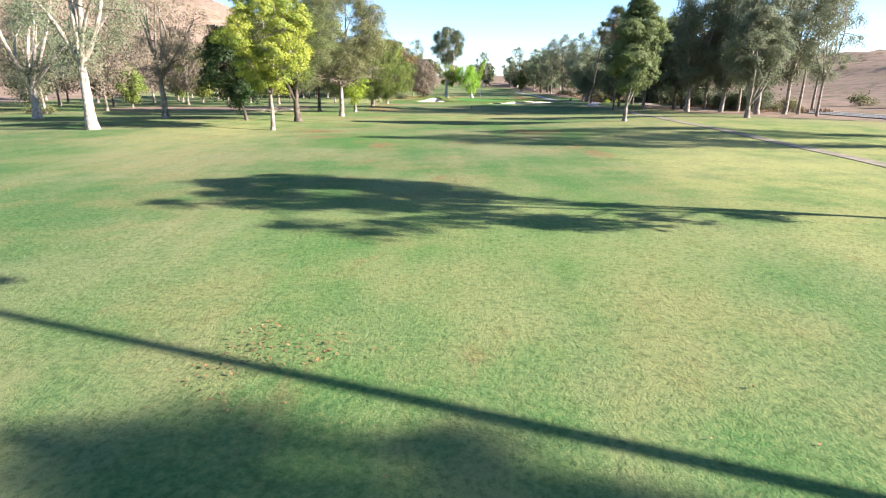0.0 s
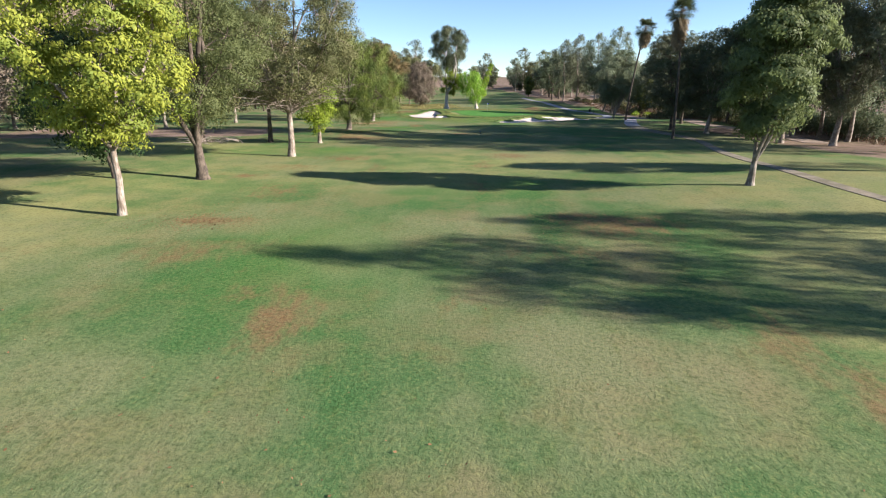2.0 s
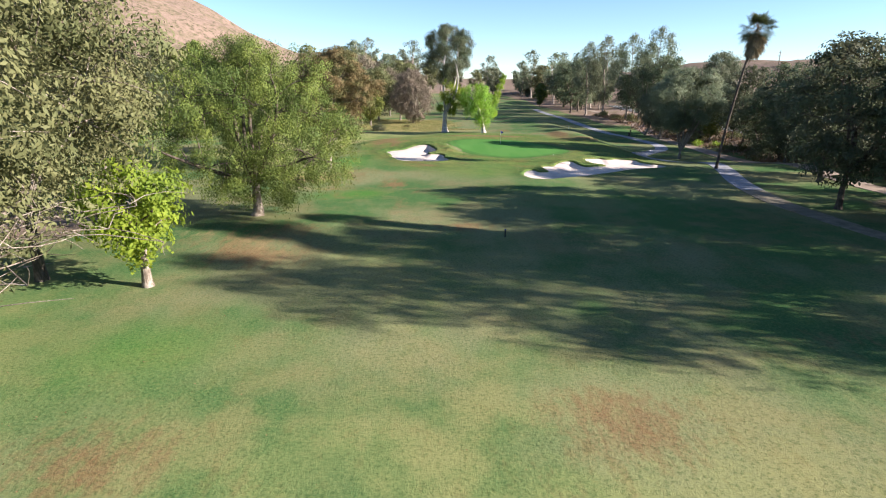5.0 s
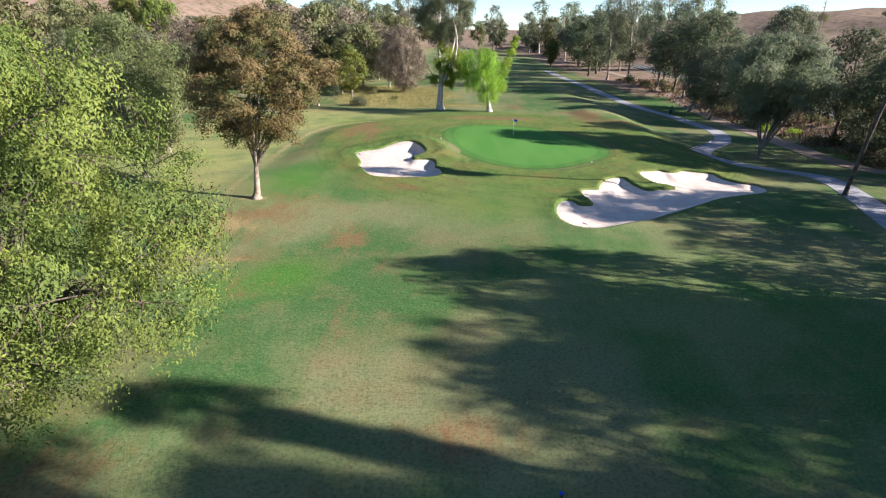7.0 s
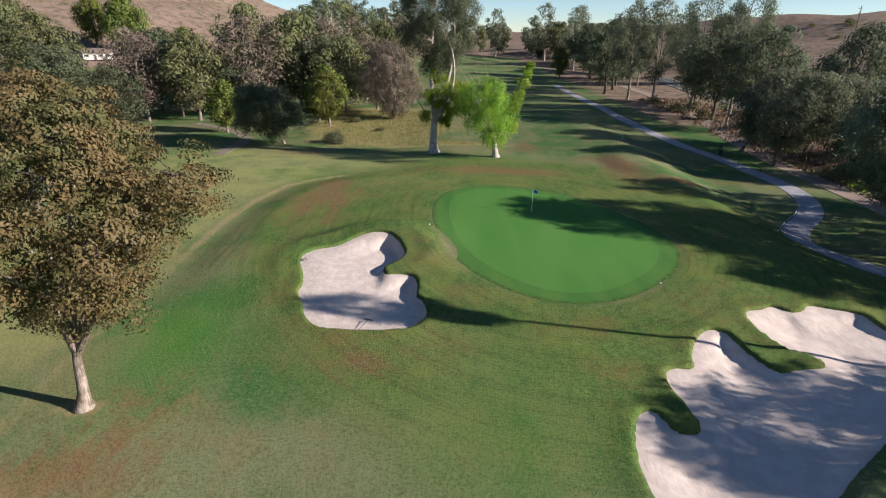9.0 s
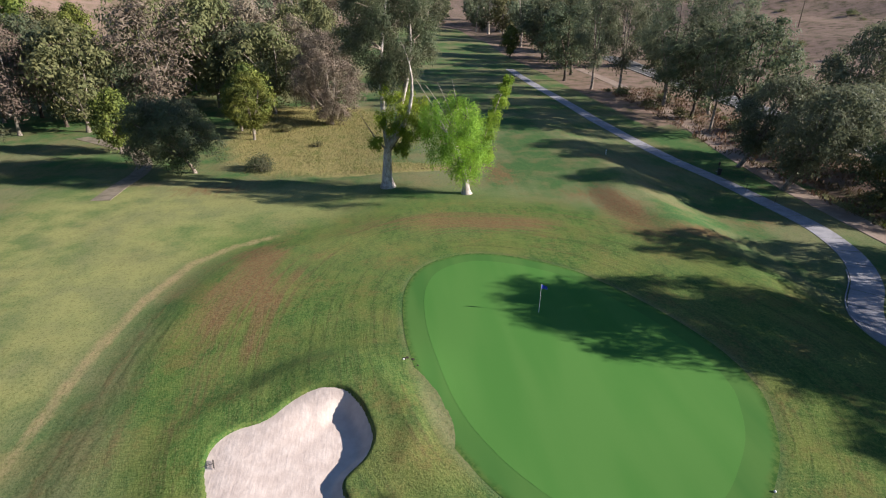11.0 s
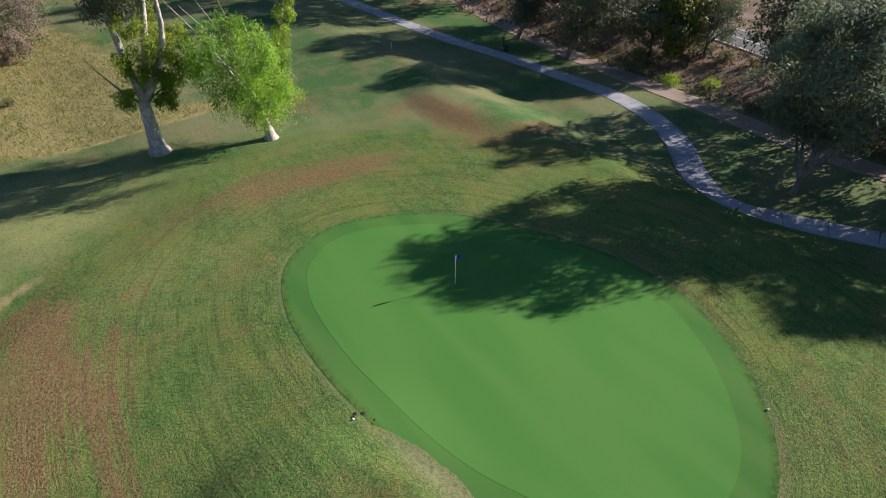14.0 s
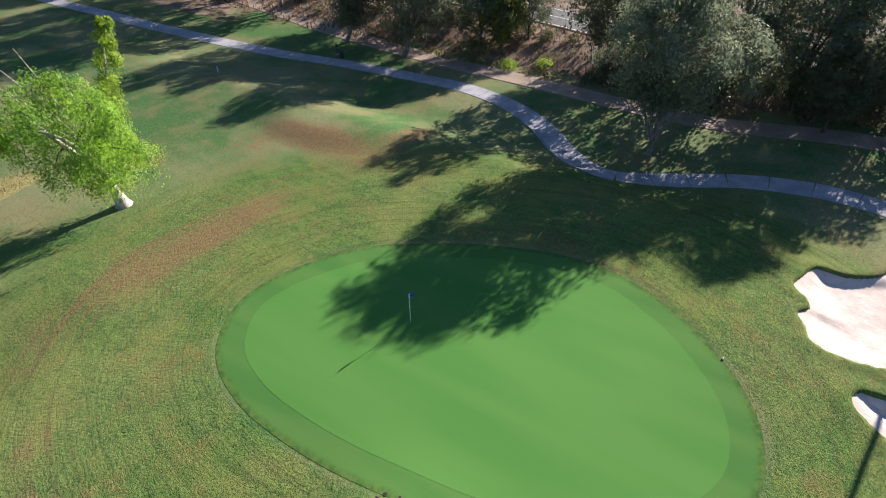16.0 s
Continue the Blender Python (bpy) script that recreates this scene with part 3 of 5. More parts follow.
def build_ground():
    xs = np.unique(np.round(np.r_[lines((-60, -20, 1.5), (-20, -9, 0.25), (-9, 3, 0.15), (3, 9.6, 0.5), (9.6, 31, 0.2), (31, 56, 0.9), (56, 96, 2.0)), grow(96, 2600, 1.8, 1.09), grow(-60, -2600, 1.5, 1.09)], 3))
    ys = np.unique(np.round(np.r_[lines((-20, 128, 1.1), (128, 142, 0.2), (142, 159, 0.15), (159, 200, 0.6), (200, 232, 1.0), (232, 300, 2.2)), grow(300, 3000, 2.2, 1.08), grow(-20, -1500, 1.2, 1.12)], 3))
    x, y = np.meshgrid(xs, ys, indexing="ij")
    z = nominal(x, y)
    near = (x > -14) & (x < 36) & (y > 124) & (y < 168)
    for ring in (BUNKER_WEST, BUNKER_EAST):
        d = np.full(x.shape, -99.0)
        d[near] = inside_distance(x[near], y[near], ring)
        z = np.where(d > -1.5, z + 0.1 * np.exp(-(((d + 0.3) / 0.7) ** 2)), z)
        if ring is BUNKER_WEST:
            z = np.where(d > -7, z + 0.3 * np.exp(-(((d + 2.0) / 1.1) ** 2)) * smooth((y - 149) / 5) * smooth((x + 12) / 5), z)
        z = np.where(d > -0.1, z - 1.4 * smooth((d + 0.08) / 0.42), z)
    n, k = x.shape
    i, j = np.meshgrid(np.arange(n - 1), np.arange(k - 1), indexing="ij")
    quads = np.stack([i * k + j, (i + 1) * k + j, (i + 1) * k + j + 1, i * k + j + 1], -1).reshape(-1, 4)
    ob = mesh_object("ground", np.stack([x, y, z], -1), quads, TURF)
    brown = bumps(x, y, BROWN_FAIRWAY) + bumps(x, y, BROWN_GREEN)
    straw = bumps(x, y, STRAW) * smooth((y - 199.5 + 0.003 * (x - 6) ** 2) / 1.2)
    wild = smooth((x - 52) / 4) + smooth((-x - 95 - 0.12 * (y - 100)) / 30) + smooth((y - 430) / 60) + smooth((x - 44) / 4) * smooth((y - 215) / 20) + smooth((x - 36) / 9) * smooth((126 - y) / 12) * smooth((y - 55) / 30)
    wild = wild + smooth((-x - 22) / 6) * smooth((y - 101 - 0.12 * (x + 40)) / 3) * smooth((119 - y) / 4) * smooth((x + 75) / 20) * 0.9
    wild = wild + smooth((z - 2.5) / 3)
    lush = np.clip(bumps(x, y, LUSH), 0, 1)
    d = np.full(x.shape, 0.0)
    zone = (x > -40) & (x < 50) & (y > 110) & (y < 225)
    d[zone] = inside_distance(x[zone], y[zone], GREEN_EDGE)
    rough = smooth((-d - 1.2) / 1.0) * smooth((d + 19) / 6) * (1 - 0.5 * bumps(x, y, [(6, 136, 4, 7, 1)])) + 0.8 * bumps(x, y, [(-9, 168, 6, 14, 1)])
    edge = ridge_side(x, y)
    along = smooth((y - 150) / 6) * smooth((183 - y) / 3) * smooth((-7 - x) / 3)
    bare = (0.46 + 0.22 * smooth((y - 150) / 15)) * np.exp(-(((edge + 0.6) / 0.75) ** 2)) * smooth((y - 126) / 6) * smooth((184 - y) / 3) * smooth((-7 - x) / 3) + bumps(x, y, BARE)
    brown = brown + (0.28 * np.exp(-(((edge - 4.2) / 0.7) ** 2)) + 0.3 * np.exp(-(((edge - 1.6) / 0.5) ** 2)) + 0.2 * np.exp(-(((edge - 7.5) / 1.6) ** 2))) * along
    verge = np.interp(y, [20, 40, 60, 80, 95], [9.8, 10.6, 12.0, 17.0, 20.5])
    pale = np.clip(bumps(x, y, PALE) + 0.32 * smooth((x - verge) / 2.0) * (1 - smooth((y - 92) / 10)), 0, 1)
    pale = np.clip(pale + 0.75 * smooth((-edge - 0.5) / 2.5) * smooth((y - 132) / 14) * smooth((200 - y) / 6) * smooth((x + 42) / 10) * smooth((6 - x) / 10), 0, 1)
    ring = -d
    far = np.maximum(np.hypot(x - 11, y - 161), 0.5)
    arc_c, arc_s = (x - 11) / far * 1.5, (y - 161) / far * 1.5
    for name, value in (("ring", ring), ("arc_c", arc_c), ("arc_s", arc_s)):
        ob.data.attributes.new(name, "FLOAT", "POINT").data.foreach_set("value", value.astype(np.float32).ravel())
    for name, value in (("bare", bare), ("brown", brown), ("straw", straw), ("wild", wild), ("pale", pale), ("lush", lush), ("rough", np.clip(rough, 0, 1))):
        ob.data.attributes.new(name, "FLOAT", "POINT").data.foreach_set("value", np.clip(value, 0, 1.4).astype(np.float32).ravel())
    return tagged(ob, "mown green fairway with brown dry patches and dusty hills", "ground", kind="structure")


def disc_sheet(name, ring, height, material, rings=26, inner=None):
    """A sheet that fills a closed line, or the band between it and an inner one."""
    c = ring.mean(0) if inner is None else inner
    us = np.linspace(0, 1, rings + 1)
    p = c[None] * (1 - us[:, None, None]) + ring[None] * us[:, None, None] if inner is not None else ring.mean(0)[None, None] + (ring - ring.mean(0))[None] * us[:, None, None]
    z = height(p[..., 0], p[..., 1])
    n, k = rings + 1, len(ring)
    i, j = np.meshgrid(np.arange(n - 1), np.arange(k), indexing="ij")
    m = (j + 1) % k
    quads = np.stack([i * k + j, (i + 1) * k + j, (i + 1) * k + m, i * k + m], -1).reshape(-1, 4)
    ob = mesh_object(name, np.concatenate([p, z[..., None]], -1), quads, material)
    ob.data.attributes.new("across", "FLOAT", "POINT").data.foreach_set("value", np.repeat(us, k).astype(np.float32))
    return ob


def offset_ring(ring, d):
    t = np.roll(ring, -1, 0) - np.roll(ring, 1, 0)
    t /= np.linalg.norm(t, axis=1)[:, None]
    area = np.sum(ring[:, 0] * np.roll(ring[:, 1], -1) - ring[:, 1] * np.roll(ring[:, 0], -1))
    normal = np.stack([t[:, 1], -t[:, 0]], 1) * (1 if area > 0 else -1)
    return ring + normal * d


def build_bunker(name, ring, label, floor):
    """Sand on a fine lattice: a smooth floor that rises steeply under the east lip and gently at the other rims."""
    lo, hi = ring.min(0) - 0.6, ring.max(0) + 0.6
    xs, ys = np.arange(lo[0], hi[0], 0.2), np.arange(lo[1], hi[1], 0.2)
    x, y = np.meshgrid(xs, ys, indexing="ij")
    d = inside_distance(x, y, ring)
    gx, gy = np.gradient(d, 0.2)
    for _ in range(4):
        gx[1:-1, 1:-1] = (gx[1:-1, 1:-1] * 2 + gx[:-2, 1:-1] + gx[2:, 1:-1] + gx[1:-1, :-2] + gx[1:-1, 2:]) / 6
    width = 2.6 - 2.0 * smooth(np.clip(-1.2 * gx, 0, 1))
    rim = nominal(x, y) - 0.07
    z = rim + (np.minimum(floor(x, y), rim) - rim) * smooth(d / width)
    for _ in range(2):
        z[1:-1, 1:-1] = (z[1:-1, 1:-1] * 2 + z[:-2, 1:-1] + z[2:, 1:-1] + z[1:-1, :-2] + z[1:-1, 2:]) / 6
    z = z + 0.02 * wave(x * 7, y * 7)
    n, k = x.shape
    i, j = np.meshgrid(np.arange(n - 1), np.arange(k - 1), indexing="ij")
    quads = np.stack([i * k + j, (i + 1) * k + j, (i + 1) * k + j + 1, i * k + j + 1], -1).reshape(-1, 4)
    keep = (d.ravel()[quads] > -0.3).all(1)
    used, back = np.unique(quads[keep], return_inverse=True)
    ob = mesh_object(name, np.stack([x, y, z], -1).reshape(-1, 3)[used], back.reshape(-1, 4), SAND)
    return tagged(ob, label, "bunker", "greenside bunkers", "structure")


def ribbon(name, line, half, lift, material, thick=0.1):
    """A strip along a line on the ground, with its edges turned down."""
    t = np.gradient(line, axis=0)
    t /= np.linalg.norm(t, axis=1)[:, None]
    side = np.stack([t[:, 1], -t[:, 0]], 1)
    across = np.array([-1, -1, -0.5, 0, 0.5, 1, 1]) * half
    p = line[:, None] + side[:, None] * across[None, :, None]
    z = nominal(p[..., 0], p[..., 1]) + lift
    z[:, [0, -1]] -= thick
    n, k = p.shape[:2]
    i, j = np.meshgrid(np.arange(n - 1), np.arange(k - 1), indexing="ij")
    quads = np.stack([i * k + j, i * k + j + 1, (i + 1) * k + j + 1, (i + 1) * k + j], -1).reshape(-1, 4)
    return mesh_object(name, np.concatenate([p, z[..., None]], -1), quads, material, smooth=False)


build_ground()
tagged(disc_sheet("putting_green", GREEN_EDGE, lambda x, y: nominal(x, y) + 0.018, GREEN), "smooth bright green closely mown putting green", "putting green", kind="structure")
tagged(disc_sheet("fringe", offset_ring(GREEN_EDGE, 1.5), lambda x, y: nominal(x, y) + 0.012, FRINGE, 5, GREEN_EDGE * 0.98 + GREEN_EDGE.mean(0) * 0.02), "darker green collar of grass round the putting green", "fringe", kind="structure")
build_bunker("bunker_west", BUNKER_WEST, "pale sand bunker with a notched grass lip", lambda x, y: 0.02 - 0.05 * (x + 7))
build_bunker("bunker_east", BUNKER_EAST, "large pale sand bunker with grass fingers", lambda x, y: nominal(x, y) * 0.3 - 0.36)
tagged(ribbon("trail", TRAIL, 1.5, 0.05, DIRT), "dusty pinkish dirt trail beside the trees", "trail", kind="structure")
road = tagged(ribbon("road", ROAD, 3.6, 0.12, ASPHALT, 0.4), "grey asphalt road behind the trees", "road", kind="structure")
for shift in (-3.2, 0.0, 3.2):
    t = np.gradient(ROAD, axis=0)
    t /= np.linalg.norm(t, axis=1)[:, None]
    stripe = ribbon("road_line", ROAD + np.stack([t[:, 1], -t[:, 0]], 1) * shift, 0.07, 0.135, LINE, 0.01)
    stripe.parent = road


def build_path():
    path = root("cart_path", Matrix(), "pale concrete cart path of jointed slabs winding past the green", "path", kind="structure")
    per = 5
    for s in range(0, len(PATH) - per, per):
        line = PATH[s : s + per + 1].copy()
        line[0] += (line[1] - line[0]) * 0.05
        line[-1] += (line[-2] - line[-1]) * 0.05
        slab = ribbon("slab", line, 0.55 + 0.6 * smooth((line[0, 1] - 95) / 20), 0.035, CONCRETE if line[0, 1] > 122 else CONCRETE_OLD, 0.14)
        slab.parent = path
    return path


build_path()


tagged(ribbon("side_path", curve([(-29.7, 193), (-29.8, 196), (-29.9, 199), (-29.9, 204), (-31.2, 209), (-36, 216), (-46, 224)], 0.8), 1.0, 0.04, CONCRETE_OLD), "worn grey path in the shade of the western trees", "path", kind="structure")


# ---- trees ----
def unit(v):
    return v / (np.linalg.norm(v, axis=-1, keepdims=True) + 1e-9)


def bend(a, b, rng, wob, r0, r1, n=6):
    """A limb from a to b that starts upwards and wanders."""
    a, b = np.asarray(a, float), np.asarray(b, float)
    u = np.linspace(0, 1, n)[:, None]
    mid = a * 0.5 + b * 0.5 + np.array([0, 0, 0.12 * np.linalg.norm(b - a)]) + rng.normal(0, wob, 3) * np.linalg.norm(b - a)
    p = a * (1 - u) ** 2 + 2 * mid * u * (1 - u) + b * u**2
    return np.c_[p, r0 + (r1 - r0) * u[:, 0]]


def leaves_mesh(name, centre, normal, rng, size, width, droop, material, parent, label=""):
    n = len(centre)
    axis = unit(np.cross(normal, rng.normal(0, 1, (n, 3))) + np.array([0, 0, -droop]))
    side = unit(np.cross(normal, axis))
    s = size * rng.uniform(0.6, 1.3, (n, 1))
    w = s * width
    tip = centre + axis * s
    half = centre + axis * s * 0.45
    verts = np.stack([centre, half + side * w * 0.5, tip, half - side * w * 0.5], 1)
    return mesh_object(name, verts, np.arange(n * 4).reshape(-1, 4), material, parent, label, smooth=False)


def make_tree(name, m, label, seed, h, r, base, leaf, bark, trunk=0.28, lobes=16, clumps=14, per=60, size=0.3, width=0.5, droop=0.3, lobe=0.36, clump=0.5, forks=6, lean=(0, 0), split=0.25, top=0.5, hang=0.0, group="", flare=1.25, low=None, limb=None, hidden=False, extra=()):
    """A tree: a tapered trunk that forks into limbs, and a crown of lobes of leaf clumps.
    h, r: height and crown radius; base: height of the crown's underside; top: where the crown is widest (0 to 1);
    hang: how far the outer clumps trail down; low: height of the fork; limb: bark of the branches;
    hidden: the main limbs too have that bark; extra: single lobes (x, y, z, radius) besides the crown."""
    rng = np.random.default_rng(seed)
    tree = root(name, m, label, "tree", group)
    lean = np.array([lean[0], lean[1]])
    ch = h - base
    centres, radii = [], []
    for i in range(lobes):
        f = (i + 0.5) / lobes
        f = min(0.97, max(0.05, f + rng.uniform(-0.06, 0.06)))
        prof = (math.sin(math.pi * min(1, 0.5 * f / top if f < top else 0.5 + 0.5 * (f - top) / (1 - top))) ** 0.6)
        lr = lobe * r * rng.uniform(0.75, 1.2) * (0.65 + 0.35 * prof)
        a = i * 2.4 + rng.uniform(-0.5, 0.5)
        rad = max(0.0, prof * r - lr * 0.75) * (rng.uniform(0.55, 1.0))
        z = base + f * ch
        z = min(z, h - lr * 0.8)
        c = np.array([math.cos(a) * rad, math.sin(a) * rad, z])
        c[:2] += lean * (z / h)
        centres.append(c)
        radii.append(lr)
    for x, y, z, lr in extra:
        centres.append(np.array([x, y, z]))
        radii.append(lr)
    lobes += len(extra)
    centres, radii = np.array(centres), np.array(radii)
    # trunk and limbs
    fork = low or base * (1 - split) + split * (base + 0.35 * ch)
    fork_at = np.array([*(lean * fork / h), fork])
    zs = np.array([-0.4, 0.0, 0.12, 0.3, 0.55, 0.8, 1.0]) * np.array([1, 1, fork, fork, fork, fork, fork])
    wob = np.cumsum(rng.normal(0, 0.05, (7, 2)), axis=0) * min(1.0, fork / 4)
    wob -= wob[1]
    stem = np.c_[lean * (np.maximum(zs, 0) / h)[:, None] + wob, zs, trunk * (1.0 - 0.35 * np.clip(zs / max(fork, 0.1), 0, 1))]
    stem[:2, 3] *= flare
    stem[2, 3] *= 1 + (flare - 1) * 0.3
    fork_at = stem[-1, :3]
    paths = [stem]
    order = np.argsort(-centres[:, 2])
    mains = list(order[:: max(1, lobes // forks)][:forks])
    limbs = []
    for k in mains:
        limbs.append(bend(fork_at + (0, 0, -0.05), centres[k], rng, 0.12, trunk * 0.5, 0.05, 8))
        paths.append(limbs[-1])
    pts = np.concatenate([l[2:] for l in limbs])
    for k in range(lobes):
        if k in mains:
            continue
        near = pts[np.argmin(np.linalg.norm(pts[:, :3] - centres[k] + (0, 0, 0.5), axis=1))]
        paths.append(bend(near[:3], centres[k], rng, 0.1, near[3] * 0.65, 0.03, 5))
    # clumps
    cc, nn = [], []
    for c, lr in zip(centres, radii):
        k = max(4, int(clumps * (lr / (lobe * r)) ** 2))
        d = unit(rng.normal(0, 1, (k, 3)) + np.array([0, 0, 0.25]))
        p = c + d * lr * rng.uniform(0.6, 1.1, (k, 1))
        p[:, 2] = np.maximum(p[:, 2], min(base * 0.85, c[2] - lr))
        cc.append(p)
        nn.append(d)
        for q in p[:: 3]:
            paths.append(bend(c, q, rng, 0.1, 0.03, 0.008, 3))
    cc, nn = np.concatenate(cc), np.concatenate(nn)
    first = 1 if hidden else 1 + len(mains)
    v, q = tubes(paths[:first], 8)
    mesh_object("trunk", v, q, bark, tree, "")
    v, q = tubes(paths[first : 1 + lobes], 5)
    v2, q2 = tubes(paths[1 + lobes :], 3)
    tagged(mesh_object("branchwork", np.r_[v, v2], np.r_[q, q2 + len(v)], limb or BARK_DARK, tree, ""), kind="stuff")
    off = unit(rng.normal(0, 1, (len(cc), per, 3))) * rng.uniform(0.12, 1, (len(cc), per, 1)) ** 0.5 * clump * np.array([1.9, 1.9, 0.95])
    off[..., 2] -= 0.35 * np.sum(off * nn[:, None], -1)
    down = np.abs(rng.normal(0, 1, (len(cc), per))) * hang
    p = cc[:, None] + off
    p[..., 2] -= down
    n = unit(nn[:, None] * 0.8 + unit(off) * 0.8 + rng.normal(0, 0.28, p.shape) + np.array([0, 0, 0.2]))
    p, n = p.reshape(-1, 3), n.reshape(-1, 3)
    leaves_mesh("crown", p, n, rng, size, width, droop, leaf, tree)
    return tree


def stand(x, y, turn=0, s=1.0, sz=None):
    """A pose on the ground, turned and sized."""
    return pose(x, y, ground_height(x, y), 0, 0, turn) @ Matrix.Diagonal((s, s, sz or s, 1))


def make_palm(m, label, h, lean, seed, crown=1.9, skirt=1.9):
    """A fan palm: slim leaning trunk, skirt of dead fronds, round head of fans."""
    rng = np.random.default_rng(seed)
    palm = root("fan_palm", m, label, "palm tree", "fan palms")
    u = np.linspace(-0.03, 1, 14)
    path = np.c_[lean[0] * np.sign(u) * np.abs(u) ** 1.6, lean[1] * u, h * u, 0.17 - 0.05 * np.clip(u, 0, 1)]
    path[0, 3] = 0.3
    v, q = tubes([path], 10)
    mesh_object("trunk", v, q, BARK_DARK, palm)
    head = np.array([lean[0], lean[1], h])
    stalks = []
    for kind, count, mat, lo, hi, reach in (("frond", 46, LEAF_PALM, -35, 80, crown), ("dead_frond", 84, LEAF_DEAD, -88, -55, crown * 0.8)):
        verts, quads = [], []
        for i in range(count):
            a, e = i * 2.399 + rng.uniform(-0.2, 0.2), radians(rng.uniform(lo, hi))
            d = np.array([math.cos(a) * math.cos(e), math.sin(a) * math.cos(e), math.sin(e)])
            deep = 0.2 if kind == "frond" else rng.uniform(0.2, skirt)
            start = head - (0, 0, deep)
            spread = 1.0 if kind == "frond" else 1.5 - 0.35 * deep
            hub = start + d * reach * rng.uniform(0.45, 0.65) * np.array([spread, spread, 1])
            stalks.append(np.c_[np.array([start, hub]), [0.025, 0.015]])
            side = unit(np.cross(d, (0, 0, 1.0)) + rng.normal(0, 0.15, 3))
            up = np.cross(side, d)
            fans = 13
            for k in range(fans):
                g = radians(-105 + 210 * k / (fans - 1))
                ray = d * math.cos(g) + side * math.sin(g)
                tip = hub + ray * reach * 0.55 + np.array([0, 0, -0.18 * reach * rng.uniform(0.3, 1)])
                half = hub + ray * reach * 0.3
                wdt = np.cross(up, ray) * 0.055
                b = len(verts)
                verts += [hub, half + wdt, tip, half - wdt]
                quads.append([b, b + 1, b + 2, b + 3])
        mesh_object(kind, verts, quads, mat, palm, "" if kind == "frond" else "grey skirt of dead fronds", smooth=False)
    v, q = tubes(stalks, 4)
    mesh_object("stalks", v, q, LEAF_DEAD, palm)
    return palm


FAIR, LINED = "trees beside the fairway", "trees behind the cart path"
# hero trees along the west side
make_tree("ash_tree", stand(-17.5, 56.9, 20), "bright yellow-green ash tree with a slim pale trunk", 3, 14.4, 5.2, 4.0, LEAF_YELLOW, BARK_MID, 0.23, 40, 18, 85, 0.2, 0.5, 0.6, 0.24, 0.32, 8, top=0.42, low=3.6, limb=BARK_MID, lean=(0.6, -0.2), group=FAIR)
make_tree("shade_tree", stand(24.6, 16.2, 0, 0.97), "tall dark green tree beside the tee", 42, 15.2, 4.8, 10.6, LEAF_OAK, BARK_GREY, 0.24, 26, 13, 40, 0.34, 0.5, 0.4, 0.25, 0.38, 6, split=0.0, top=0.5, low=4.6, lean=(0, 0.9), group=FAIR, extra=((0, -3.6, 10.3, 1.0), (0.6, -3.4, 9.4, 1.1), (-0.4, -2.7, 8.5, 1.0), (0.4, -1.8, 7.4, 0.7), (-0.2, -4.4, 11.2, 0.7), (0.2, 0.9, 9.6, 0.5), (-0.3, 0.3, 8.0, 0.4), (0.3, -0.8, 6.2, 0.4), (0, -3.2, 15.4, 0.4), (0.3, 1.9, 15.9, 0.5), (0.5, -6.2, 11.9, 0.5), (-0.5, -5.3, 12.6, 0.5), (0.4, -2.1, 10.6, 0.7)))
make_tree("dark_tree", stand(-23.6, 67), "small round dark green tree with a low dense crown", 4, 10.4, 4.8, 1.6, LEAF_DARK, BARK_DARK, 0.2, 20, 22, 60, 0.24, 0.55, 0.3, 0.36, 0.42, 6, top=0.45, lean=(-2.2, 0), group=FAIR)
make_tree("olive_tree", stand(-17.7, 68.0, 80), "tall grey-olive feathery tree forking low into dark limbs", 5, 18.5, 6.8, 4.6, LEAF_GREEN, BARK_DARK, 0.44, 44, 24, 120, 0.165, 0.42, 0.4, 0.25, 0.5, 6, split=0.0, top=0.45, low=2.4, limb=BARK_DARK, group=FAIR)
olive = make_tree("olive_tree", stand(-15.0, 82.5, 10), "tall grey-olive feathery tree with a pale trunk and bare lower twigs", 6, 18, 8.2, 5.4, LEAF_OLIVE, BARK_MID, 0.38, 56, 24, 85, 0.19, 0.4, 0.5, 0.22, 0.4, 9, split=0.0, top=0.40, lean=(0.9, 0.3), hang=0.2, low=4.2, limb=BARK_MID, group=FAIR)
rng = np.random.default_rng(60)
bare = []
for k in range(70):
    a, out, rise = rng.uniform(0, 6.28), rng.uniform(2.2, 7.5), rng.uniform(-0.4, 2.2)
    tip = np.array([math.cos(a) * out, math.sin(a) * out, 5.0 + rise])
    bare.append(bend((0.2, 0, 4.0 + rng.uniform(0, 1.2)), tip, rng, 0.12, 0.05, 0.012, 6))
    for _ in range(3):
        at = bare[-1][rng.integers(2, 5), :3] if len(bare[-1]) > 4 else tip
        bare.append(bend(at, at + rng.normal(0, 0.9, 3) * (1, 1, 0.5), rng, 0.15, 0.018, 0.006, 4))
v, q = tubes(bare, 4)
tagged(mesh_object("bare_twig_tangle", v, q, BARK_MID, olive, "tangle of bare pale twigs under the crown"), kind="stuff")
make_tree("young_tree", stand(-14.9, 95.2), "young yellow-green tree with a stout pale trunk", 7, 6.8, 3.0, 2.2, LEAF_LIME, BARK_MID, 0.26, 12, 14, 50, 0.26, 0.6, 0.4, 0.42, 0.4, 5, group=FAIR)
